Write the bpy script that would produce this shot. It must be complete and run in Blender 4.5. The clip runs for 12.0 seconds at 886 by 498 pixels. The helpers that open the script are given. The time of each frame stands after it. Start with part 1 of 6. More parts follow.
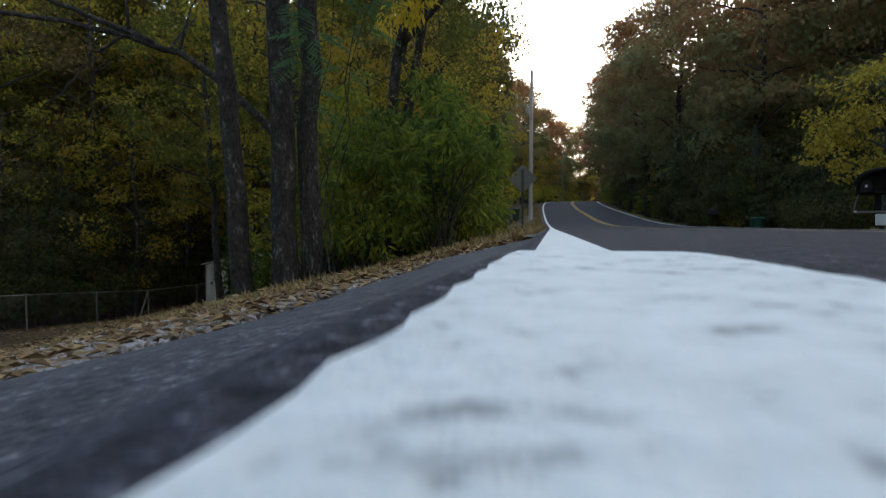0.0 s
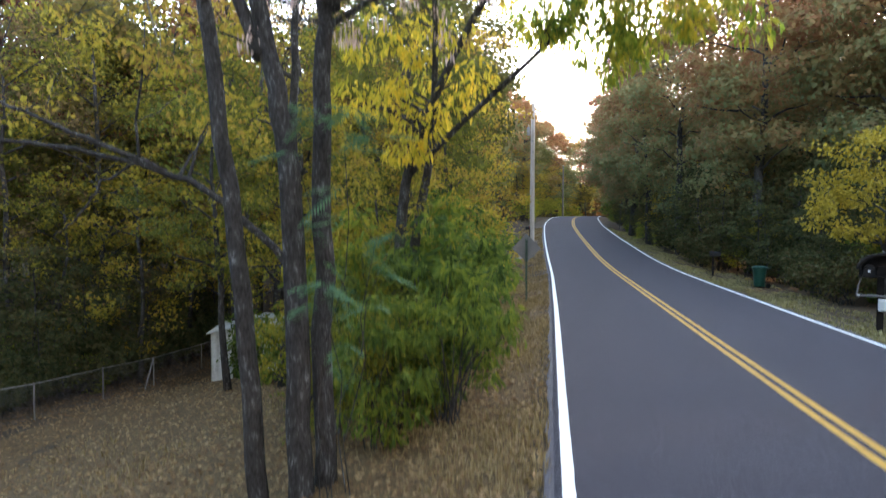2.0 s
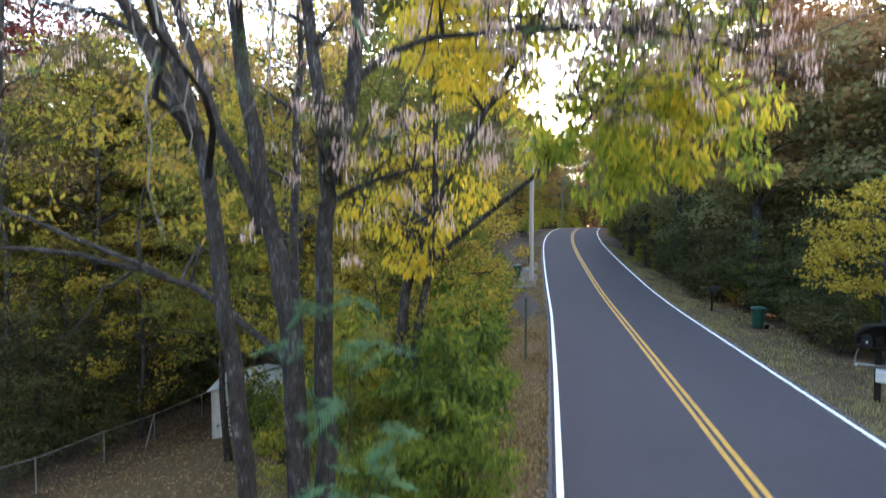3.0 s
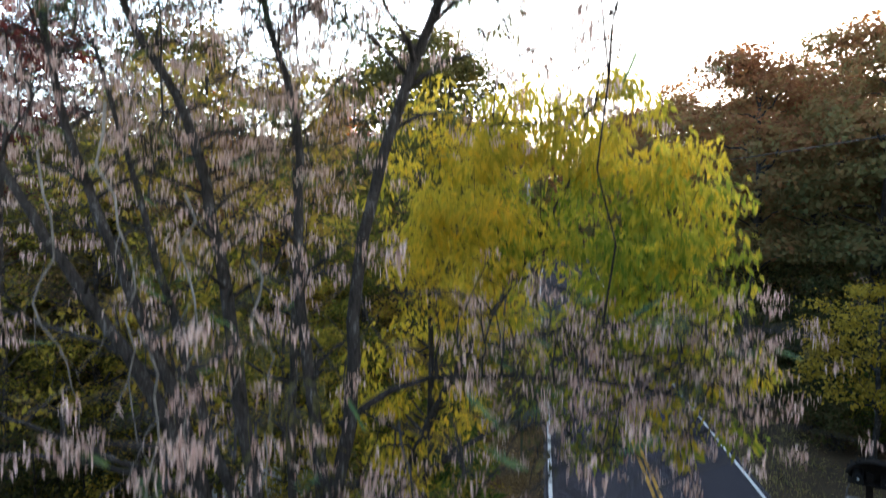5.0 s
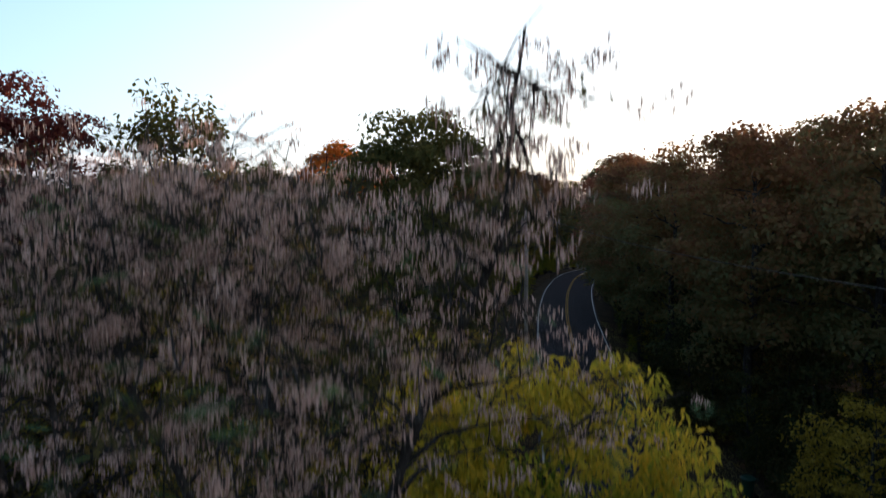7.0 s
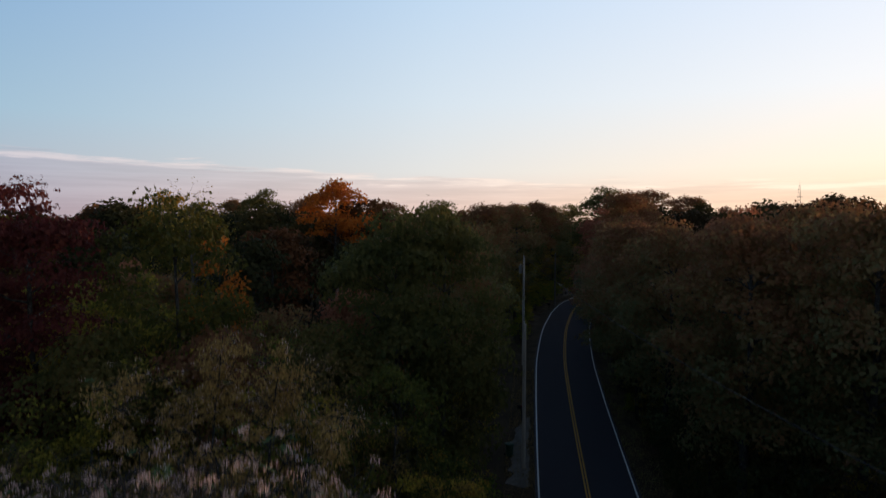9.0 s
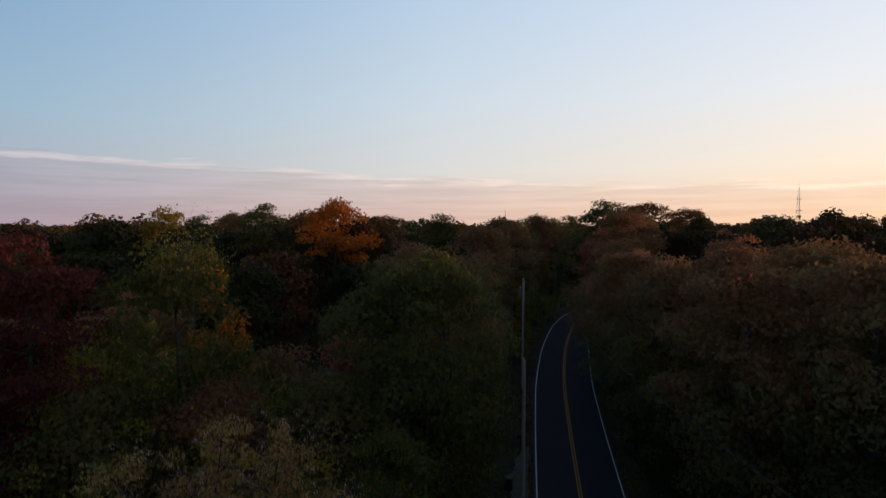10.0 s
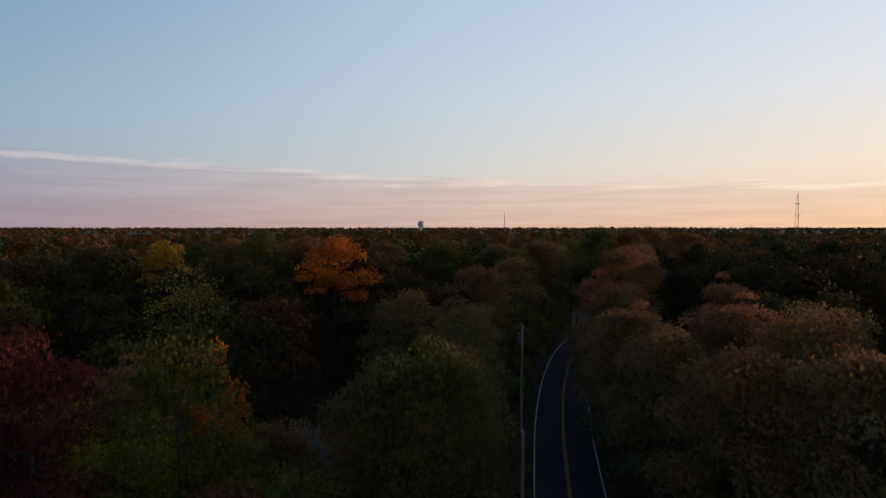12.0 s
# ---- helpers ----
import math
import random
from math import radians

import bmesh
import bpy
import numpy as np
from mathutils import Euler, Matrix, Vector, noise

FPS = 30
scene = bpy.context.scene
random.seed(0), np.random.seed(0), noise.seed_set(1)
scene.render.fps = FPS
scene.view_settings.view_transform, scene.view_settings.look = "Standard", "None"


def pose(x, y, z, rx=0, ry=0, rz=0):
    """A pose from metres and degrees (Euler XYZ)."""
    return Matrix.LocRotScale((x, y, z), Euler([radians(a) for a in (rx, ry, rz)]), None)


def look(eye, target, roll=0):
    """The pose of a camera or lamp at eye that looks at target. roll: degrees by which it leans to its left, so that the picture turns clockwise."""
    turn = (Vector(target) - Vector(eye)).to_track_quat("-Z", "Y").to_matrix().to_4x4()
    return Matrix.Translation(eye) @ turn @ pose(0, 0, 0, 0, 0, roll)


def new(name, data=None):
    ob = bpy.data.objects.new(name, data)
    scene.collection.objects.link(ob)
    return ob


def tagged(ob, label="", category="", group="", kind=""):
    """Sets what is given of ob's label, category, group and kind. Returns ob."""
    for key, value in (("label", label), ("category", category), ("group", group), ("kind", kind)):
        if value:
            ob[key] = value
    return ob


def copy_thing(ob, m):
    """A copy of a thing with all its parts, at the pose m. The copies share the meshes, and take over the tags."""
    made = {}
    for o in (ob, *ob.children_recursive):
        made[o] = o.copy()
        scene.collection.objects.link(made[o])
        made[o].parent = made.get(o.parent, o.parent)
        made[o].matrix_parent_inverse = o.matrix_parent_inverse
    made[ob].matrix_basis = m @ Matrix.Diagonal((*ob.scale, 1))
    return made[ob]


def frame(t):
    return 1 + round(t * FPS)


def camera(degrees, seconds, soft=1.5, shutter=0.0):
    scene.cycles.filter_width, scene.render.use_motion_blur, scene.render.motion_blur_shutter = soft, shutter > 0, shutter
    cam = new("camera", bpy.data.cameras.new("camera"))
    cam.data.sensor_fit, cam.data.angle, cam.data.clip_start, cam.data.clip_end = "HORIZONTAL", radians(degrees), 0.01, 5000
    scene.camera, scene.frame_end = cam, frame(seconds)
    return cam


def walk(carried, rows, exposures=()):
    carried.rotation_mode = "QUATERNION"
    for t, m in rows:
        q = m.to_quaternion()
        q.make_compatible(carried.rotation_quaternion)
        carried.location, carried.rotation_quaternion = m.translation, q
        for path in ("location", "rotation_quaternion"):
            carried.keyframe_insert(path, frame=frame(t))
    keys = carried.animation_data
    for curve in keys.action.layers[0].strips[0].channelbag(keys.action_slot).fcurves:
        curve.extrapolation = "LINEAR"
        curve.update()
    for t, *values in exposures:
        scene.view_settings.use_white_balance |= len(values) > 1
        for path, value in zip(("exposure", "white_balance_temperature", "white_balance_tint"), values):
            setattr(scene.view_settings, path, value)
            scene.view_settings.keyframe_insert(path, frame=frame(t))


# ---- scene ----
# The camera rises almost straight up beside a two-lane road.
cam = camera(73.0, 12.0, soft=1.4, shutter=0.9)
HEIGHTS = [(0.0, 0.143, 0.037, 0.0), (0.05, 0.142, 0.0422, 0.0), (0.1, 0.14, 0.0485, 0.0), (0.2, 0.135, 0.072, 0.0), (0.3, 0.127, 0.11, 0.0), (0.5, 0.106, 0.22, 0.0), (1.0, 0.07, 0.76, 0.0), (1.5, 0.03, 1.43, 0.0), (2.0, 0.01, 2.17, -0.01),
           (2.5, -0.01, 3.06, -0.03), (4.5, 0.02, 6.6, -0.3), (5.0, 0.025, 7.5, -0.33), (5.5, 0.03, 8.5, -0.36), (6.0, 0.035, 9.52, -0.4),
           (6.5, 0.04, 10.56, -0.44), (7.0, 0.05, 11.6, -0.5), (7.5, 0.05, 12.64, -0.55), (9.5, 0.05, 17.8, -0.68), (10.0, 0.05, 18.95, -0.7),
           (10.5, 0.05, 20.1, -0.72), (11.0, 0.05, 21.3, -0.74), (11.5, 0.05, 22.5, -0.76), (12.0, 0.05, 23.7, -0.78)]
EXPOSURES = [(0.0, 3.15, 8400, 17), (0.5, 3.45, 8700, 19), (1.0, 3.95, 8400, 19), (1.5, 4.3, 8500, 20), (2.5, 4.8, 7900, 21), (4.5, 3.85, 7900, 18), (5.5, 2.92, 7800, 17), (6.5, 1.8, 7300, 16),
             (7.5, 0.86, 7000, 15), (9.5, 0.25, 6700, 15), (10.5, 0.1, 6700, 15), (12.0, 0.02, 6650, 15)]
walk(cam, [(t, pose(x, 0, z, 90 - 2.16, 0, yaw)) for t, x, z, yaw in HEIGHTS], EXPOSURES)

# ---- sky and sun ----
SUN_AZIMUTH, SUN_HEIGHT = radians(72), radians(2.6)     # to the right of straight ahead, and up
world = bpy.data.worlds.new("world")
scene.world = world
world.use_nodes = True
wt = world.node_tree
wt.nodes.clear()


def wnode(kind, **values):
    n = wt.nodes.new(kind)
    for key, value in values.items():
        n.inputs[key].default_value = value
    return n


def wmath(op, a, b=None, c=None):
    n = wt.nodes.new("ShaderNodeMath")
    n.operation = op
    for i, v in enumerate((a, b, c)):
        if v is None:
            continue
        if isinstance(v, (int, float)):
            n.inputs[i].default_value = v
        else:
            wt.links.new(v, n.inputs[i])
    return n.outputs[0]


def wmix(fac, a, b):
    n = wt.nodes.new("ShaderNodeMix")
    n.data_type = "RGBA"
    for i, v in ((0, fac), (6, a), (7, b)):
        if isinstance(v, (int, float, tuple)):
            n.inputs[i].default_value = v
        else:
            wt.links.new(v, n.inputs[i])
    return n.outputs[2]


def wramp(value, stops):
    n = wt.nodes.new("ShaderNodeValToRGB")
    while len(n.color_ramp.elements) < len(stops):
        n.color_ramp.elements.new(0.5)
    for e, (at, colour) in zip(n.color_ramp.elements, stops):
        e.position, e.color = at, (*colour, 1)
    wt.links.new(value, n.inputs[0])
    return n.outputs[0]


def wrange(value, a, b, smooth=False):
    n = wt.nodes.new("ShaderNodeMapRange")
    n.interpolation_type = "SMOOTHSTEP" if smooth else "LINEAR"
    n.inputs[1].default_value, n.inputs[2].default_value = a, b
    wt.links.new(value, n.inputs[0])
    return n.outputs[0]


def wscale(colour, by):
    n = wt.nodes.new("ShaderNodeVectorMath")
    n.operation = "SCALE"
    wt.links.new(colour, n.inputs[0])
    if isinstance(by, (int, float)):
        n.inputs[3].default_value = by
    else:
        wt.links.new(by, n.inputs[3])
    return n.outputs[0]


sky = wt.nodes.new("ShaderNodeTexSky")
sky.sky_type, sky.sun_disc = "NISHITA", False
sky.sun_elevation, sky.sun_rotation = SUN_HEIGHT, SUN_AZIMUTH
sky.altitude, sky.air_density, sky.dust_density, sky.ozone_density = 100, 1.0, 1.2, 1.5
coord = wt.nodes.new("ShaderNodeTexCoord")
sep = wt.nodes.new("ShaderNodeSeparateXYZ")
wt.links.new(coord.outputs["Generated"], sep.inputs[0])
east, ahead, up = sep.outputs["X"], sep.outputs["Y"], sep.outputs["Z"]
# evening sky: pale and warm low towards the sun, blue away from it and overhead
sunward = wrange(east, -0.62, 0.62)
away = wramp(up, ((0.0, (0.36, 0.31, 0.36)), (0.07, (0.37, 0.43, 0.5)), (0.16, (0.29, 0.46, 0.59)), (0.38, (0.16, 0.34, 0.58)), (0.7, (0.045, 0.1, 0.2)), (1.0, (0.03, 0.06, 0.11))))
mid = wramp(up, ((0.0, (0.72, 0.52, 0.45)), (0.09, (0.67, 0.7, 0.69)), (0.2, (0.58, 0.7, 0.78)), (0.38, (0.44, 0.62, 0.8)), (0.7, (0.09, 0.16, 0.26)), (1.0, (0.03, 0.06, 0.11))))
toward = wramp(up, ((0.0, (1.0, 0.64, 0.38)), (0.09, (0.95, 0.84, 0.68)), (0.2, (0.82, 0.86, 0.88)), (0.38, (0.66, 0.78, 0.93)), (0.7, (0.13, 0.19, 0.28)), (1.0, (0.03, 0.06, 0.11))))
evening = wmix(wrange(east, 0.0, 0.62), wmix(wrange(east, -0.62, 0.0), away, mid), toward)
evening = wscale(evening, wmath("MULTIPLY_ADD", wrange(ahead, -0.5, 0.4, True), 0.59, 0.41))
clear = wmix(0.88, wscale(sky.outputs[0], 0.12), evening)
# a low bank of cloud over the horizon with a lit upper rim
stretch = wt.nodes.new("ShaderNodeMapping")
stretch.inputs["Scale"].default_value = (4, 4, 42)
wt.links.new(coord.outputs["Generated"], stretch.inputs[0])
streaks = wnode("ShaderNodeTexNoise", Scale=1.6, Detail=7.0, Roughness=0.6)
wt.links.new(stretch.outputs[0], streaks.inputs["Vector"])
edge = wmath("SUBTRACT", wmath("MULTIPLY_ADD", east, -0.036, 0.085), wmath("MULTIPLY", wmath("SUBTRACT", streaks.outputs["Fac"], 0.5), 0.06))
depth = wmath("SUBTRACT", edge, up)
inside = wrange(depth, -0.002, 0.012, True)
rim = wmath("MULTIPLY", inside, wmath("SUBTRACT", 1.0, wrange(depth, 0.004, 0.016, True)))
shade = wmath("MULTIPLY", inside, wmath("MULTIPLY_ADD", streaks.outputs["Fac"], 0.5, 0.4))
bank_colour = wmix(wrange(up, 0.0, 0.08), wmix(sunward, (0.34, 0.27, 0.33, 1), (0.92, 0.6, 0.38, 1)), wmix(sunward, (0.33, 0.34, 0.42, 1), (0.86, 0.7, 0.55, 1)))
fine_map = wt.nodes.new("ShaderNodeMapping")
fine_map.inputs["Scale"].default_value = (4, 4, 75)
wt.links.new(coord.outputs["Generated"], fine_map.inputs[0])
wisps = wnode("ShaderNodeTexNoise", Scale=1.3, Detail=5.0, Roughness=0.55)
wt.links.new(fine_map.outputs[0], wisps.inputs["Vector"])
bank_colour = wscale(bank_colour, wmath("MULTIPLY_ADD", wrange(wisps.outputs["Fac"], 0.3, 0.72, True), 0.2, 0.88))
with_bank = wmix(shade, clear, bank_colour)
lit_rim = wmix(wmath("MULTIPLY", rim, wmath("MULTIPLY", wrange(wisps.outputs["Fac"], 0.42, 0.62, True), 0.95)), with_bank, wmix(sunward, (0.62, 0.58, 0.6, 1), (1.0, 0.86, 0.68, 1)))
background = wnode("ShaderNodeBackground", Strength=1.0)
wt.links.new(lit_rim, background.inputs[0])
wout = wt.nodes.new("ShaderNodeOutputWorld")
wt.links.new(background.outputs[0], wout.inputs[0])

sun = new("sun", bpy.data.lights.new("sun", "SUN"))
sun.data.energy, sun.data.angle, sun.data.color = 1.7, radians(1.0), (1.0, 0.66, 0.36)
sun.matrix_world = look((0, 0, 0), (-math.sin(SUN_AZIMUTH) * math.cos(SUN_HEIGHT), -math.cos(SUN_AZIMUTH) * math.cos(SUN_HEIGHT), -math.sin(SUN_HEIGHT)))


# ---- materials ----
def surface(name, stops, scale=8.0, rough=0.8, metal=0.0, bump=0.3, bump_scale=60.0, fine=0.5, island=0.0, through_light=0.0, stretch_z=1.0, tone=0.0, by_crown=False, turning=0.0, spec=0.3):
    """A material whose colour runs through stops by noise at two scales, by piece where island is over 0, and by tree where tone is."""
    m = bpy.data.materials.new(name)
    m.use_nodes = True
    t = m.node_tree
    bsdf = t.nodes["Principled BSDF"]
    bsdf.inputs["Roughness"].default_value, bsdf.inputs["Metallic"].default_value = rough, metal
    bsdf.inputs["Specular IOR Level"].default_value = spec
    c = t.nodes.new("ShaderNodeTexCoord")
    mapping = t.nodes.new("ShaderNodeMapping")
    mapping.inputs["Scale"].default_value = (1, 1, stretch_z)
    t.links.new(c.outputs["Object"], mapping.inputs[0])
    n1, n2 = t.nodes.new("ShaderNodeTexNoise"), t.nodes.new("ShaderNodeTexNoise")
    n1.inputs["Scale"].default_value, n1.inputs["Detail"].default_value = scale, 4
    n2.inputs["Scale"].default_value, n2.inputs["Detail"].default_value = bump_scale, 3
    for n in (n1, n2):
        t.links.new(mapping.outputs[0], n.inputs["Vector"])
    mix = t.nodes.new("ShaderNodeMix")
    mix.inputs[0].default_value = fine
    t.links.new(n1.outputs["Fac"], mix.inputs[2])
    t.links.new(n2.outputs["Fac"], mix.inputs[3])
    wide = t.nodes.new("ShaderNodeMapRange")
    wide.inputs[1].default_value, wide.inputs[2].default_value = 0.3, 0.7
    t.links.new(mix.outputs[0], wide.inputs[0])
    value = wide.outputs[0]
    if island:
        g = t.nodes.new("ShaderNodeNewGeometry")
        m2 = t.nodes.new("ShaderNodeMix")
        m2.inputs[0].default_value = island
        t.links.new(value, m2.inputs[2])
        t.links.new(g.outputs["Random Per Island"], m2.inputs[3])
        value = m2.outputs[0]
    if tone:
        if by_crown:
            own = t.nodes.new("ShaderNodeAttribute")
            own.attribute_name = "tone"
            chance = own.outputs["Fac"]
        else:
            own = t.nodes.new("ShaderNodeObjectInfo")
            chance = own.outputs["Random"]
        shift = t.nodes.new("ShaderNodeMath")
        shift.operation = "MULTIPLY_ADD"
        shift.inputs[1].default_value, shift.inputs[2].default_value = tone, -tone / 2
        t.links.new(chance, shift.inputs[0])
        total = t.nodes.new("ShaderNodeMath")
        t.links.new(value, total.inputs[0])
        t.links.new(shift.outputs[0], total.inputs[1])
        value = total.outputs[0]
    if turning:                                          # colour moves along the stops towards the crown's top
        high = t.nodes.new("ShaderNodeSeparateXYZ")
        t.links.new(c.outputs["Generated"], high.inputs[0])
        more = t.nodes.new("ShaderNodeMath")
        more.operation = "MULTIPLY_ADD"
        more.inputs[1].default_value, more.inputs[2].default_value = turning, -0.45 * turning
        t.links.new(high.outputs["Z"], more.inputs[0])
        total = t.nodes.new("ShaderNodeMath")
        t.links.new(value, total.inputs[0])
        t.links.new(more.outputs[0], total.inputs[1])
        value = total.outputs[0]
    ramp = t.nodes.new("ShaderNodeValToRGB")
    while len(ramp.color_ramp.elements) < len(stops):
        ramp.color_ramp.elements.new(0.5)
    for i, (e, col) in enumerate(zip(ramp.color_ramp.elements, stops)):
        e.position = i / max(1, len(stops) - 1)
        e.color = (*col, 1)
    t.links.new(value, ramp.inputs[0])
    t.links.new(ramp.outputs[0], bsdf.inputs["Base Color"])
    if bump:
        b = t.nodes.new("ShaderNodeBump")
        b.inputs["Strength"].default_value, b.inputs["Distance"].default_value = bump, 0.03
        t.links.new(n2.outputs["Fac"], b.inputs["Height"])
        t.links.new(b.outputs[0], bsdf.inputs["Normal"])
    if through_light:
        tr = t.nodes.new("ShaderNodeBsdfTranslucent")
        t.links.new(ramp.outputs[0], tr.inputs[0])
        ms = t.nodes.new("ShaderNodeMixShader")
        ms.inputs[0].default_value = through_light
        t.links.new(bsdf.outputs[0], ms.inputs[1])
        t.links.new(tr.outputs[0], ms.inputs[2])
        t.links.new(ms.outputs[0], t.nodes["Material Output"].inputs[0])
    return m


def leaf(name, *stops, glow=0.38, far=False, island=0.55, tone=0.35, by_crown=False, turning=0.0):
    if far:
        return surface(name, stops, scale=0.11, rough=0.7, bump=0, bump_scale=0.5, fine=0.4, island=0.25, through_light=glow, tone=0.8, by_crown=by_crown, spec=0.1)
    return surface(name, stops, scale=0.5, rough=0.65, bump=0, bump_scale=3.0, fine=0.4, island=island, through_light=glow, tone=tone, turning=turning, spec=0.14)


BARK = surface("bark", [(0.012, 0.011, 0.011), (0.034, 0.032, 0.031), (0.06, 0.058, 0.058), (0.24, 0.25, 0.255)], 9, 0.95, bump=1.0, bump_scale=42, fine=0.5, stretch_z=0.5, spec=0.15)
PALE_BARK = surface("pale_bark", [(0.09, 0.08, 0.07), (0.2, 0.19, 0.17), (0.34, 0.33, 0.31)], 4, 0.9, bump=0.6, bump_scale=22, stretch_z=0.35)
DULL_BARK = surface("dull_bark", [(0.05, 0.045, 0.042), (0.1, 0.092, 0.088), (0.15, 0.14, 0.135)], 4, 0.95, bump=0.6, bump_scale=22, stretch_z=0.35)
L_OAK = leaf("oak_green_leaf", (0.115, 0.155, 0.075), (0.165, 0.19, 0.085), (0.2, 0.18, 0.08), (0.24, 0.16, 0.07), (0.26, 0.125, 0.06), (0.215, 0.095, 0.05), glow=0.52, island=0.28, tone=0.45, turning=0.6)
L_DEEP = leaf("deep_green_leaf", (0.06, 0.076, 0.027), (0.098, 0.104, 0.034), (0.145, 0.128, 0.04), (0.2, 0.128, 0.043), glow=0.52, island=0.28, tone=0.3)
F_OAK = leaf("far_green_crown", (0.036, 0.04, 0.018), (0.065, 0.06, 0.023), (0.1, 0.076, 0.027), (0.15, 0.082, 0.03), glow=0.3, far=True)
F_RUST = leaf("far_brown_crown", (0.045, 0.034, 0.017), (0.09, 0.048, 0.022), (0.16, 0.06, 0.026), glow=0.25, far=True)
F_WOOD = leaf("far_yellow_crown", (0.045, 0.055, 0.017), (0.09, 0.088, 0.022), (0.2, 0.14, 0.028), glow=0.25, far=True)
F_ORANGE = leaf("far_orange_crown", (0.14, 0.055, 0.018), (0.3, 0.09, 0.02), (0.42, 0.14, 0.03), glow=0.3, far=True)
FOREST = leaf("forest_crowns", (0.03, 0.048, 0.018), (0.06, 0.072, 0.026), (0.115, 0.095, 0.03), (0.16, 0.092, 0.03), (0.18, 0.066, 0.026), (0.26, 0.1, 0.027), (0.5, 0.15, 0.025), glow=0.2, far=True, by_crown=True)
L_OLIVE = leaf("olive_leaf", (0.035, 0.05, 0.015), (0.07, 0.08, 0.02), (0.14, 0.115, 0.025))
L_RUST = leaf("rust_leaf", (0.17, 0.175, 0.085), (0.27, 0.19, 0.095), (0.36, 0.175, 0.096), (0.36, 0.135, 0.08), (0.27, 0.097, 0.058), glow=0.52, island=0.28, tone=0.4, turning=0.6)
L_RED = leaf("wine_red_leaf", (0.07, 0.018, 0.02), (0.12, 0.028, 0.028), (0.17, 0.05, 0.03))
L_ORANGE = leaf("orange_leaf", (0.24, 0.06, 0.015), (0.42, 0.11, 0.018), (0.52, 0.17, 0.025), (0.28, 0.1, 0.025), glow=0.42, island=0.35)
L_GOLD = leaf("gold_leaf", (0.2, 0.15, 0.025), (0.36, 0.22, 0.03), (0.46, 0.26, 0.035), (0.24, 0.17, 0.03), glow=0.45)
L_GOLDSMALL = leaf("dull_gold_leaf", (0.16, 0.13, 0.03), (0.32, 0.24, 0.035), (0.5, 0.35, 0.05), (0.15, 0.15, 0.03), glow=0.4)
L_SHADE = leaf("dull_shade_leaf", (0.03, 0.045, 0.02), (0.058, 0.075, 0.028), (0.1, 0.098, 0.038), (0.13, 0.085, 0.04))
L_YELLOWBUSH = leaf("olive_shrub_leaf", (0.055, 0.08, 0.02), (0.12, 0.145, 0.028), (0.25, 0.24, 0.035), (0.45, 0.34, 0.045), glow=0.42, island=0.45, tone=0.5)
L_WOOD = leaf("yellow_green_leaf", (0.045, 0.058, 0.02), (0.1, 0.108, 0.028), (0.2, 0.19, 0.036), (0.4, 0.32, 0.048), (0.42, 0.28, 0.05), (0.27, 0.165, 0.046), (0.14, 0.095, 0.042), glow=0.58, island=0.35, tone=0.4)
L_GREENWOOD = leaf("fresh_green_leaf", (0.035, 0.05, 0.017), (0.075, 0.095, 0.025), (0.17, 0.175, 0.034), (0.36, 0.3, 0.045), glow=0.52, island=0.3, tone=0.4)
L_BROWNWOOD = leaf("fading_brown_leaf", (0.06, 0.045, 0.025), (0.14, 0.1, 0.045), (0.26, 0.17, 0.07), (0.2, 0.2, 0.05), glow=0.4)
L_DULL = leaf("dull_olive_leaf", (0.06, 0.07, 0.03), (0.11, 0.11, 0.045), (0.2, 0.15, 0.06), glow=0.45)
L_TAN = leaf("tan_gold_leaf", (0.22, 0.13, 0.05), (0.42, 0.27, 0.09), (0.6, 0.4, 0.15), glow=0.45)
L_LIME = leaf("lime_green_leaf", (0.06, 0.135, 0.025), (0.12, 0.22, 0.035), (0.28, 0.34, 0.05), (0.6, 0.5, 0.065), (0.9, 0.62, 0.075), (0.9, 0.5, 0.075), glow=0.62, island=0.35, tone=0)
L_LEMON = leaf("lemon_gold_leaf", (0.16, 0.2, 0.035), (0.44, 0.39, 0.05), (0.78, 0.54, 0.065), (0.92, 0.52, 0.07), glow=0.62, island=0.35, tone=0)
L_BUSH = leaf("shrub_leaf", (0.038, 0.075, 0.02), (0.1, 0.16, 0.032), (0.21, 0.255, 0.038), (0.44, 0.35, 0.048), glow=0.5, island=0.6, tone=0.5)
L_FERN = leaf("mimosa_leaf", (0.06, 0.17, 0.1), (0.1, 0.22, 0.1), (0.17, 0.25, 0.07))
POD = surface("dry_seed_pod", [(0.36, 0.21, 0.175), (0.62, 0.425, 0.37), (0.88, 0.7, 0.63)], 2, 0.6, bump=0.2, bump_scale=30, island=0.8, through_light=0.42)
ASPHALT = surface("asphalt", [(0.004, 0.004, 0.006), (0.023, 0.022, 0.03), (0.052, 0.049, 0.065), (0.36, 0.345, 0.39)], 60, 0.92, bump=0.4, bump_scale=190, fine=0.75)
OLD_ASPHALT = surface("old_asphalt", [(0.014, 0.013, 0.016), (0.058, 0.056, 0.064), (0.105, 0.101, 0.112), (0.36, 0.35, 0.37)], 24, 0.92, bump=0.4, bump_scale=150, fine=0.7)
WHITE_PAINT = surface("white_road_paint", [(0.16, 0.16, 0.17), (0.76, 0.78, 0.77), (0.85, 0.87, 0.86), (0.88, 0.89, 0.88)], 55, 0.7, bump=0.12, bump_scale=150, fine=0.45)
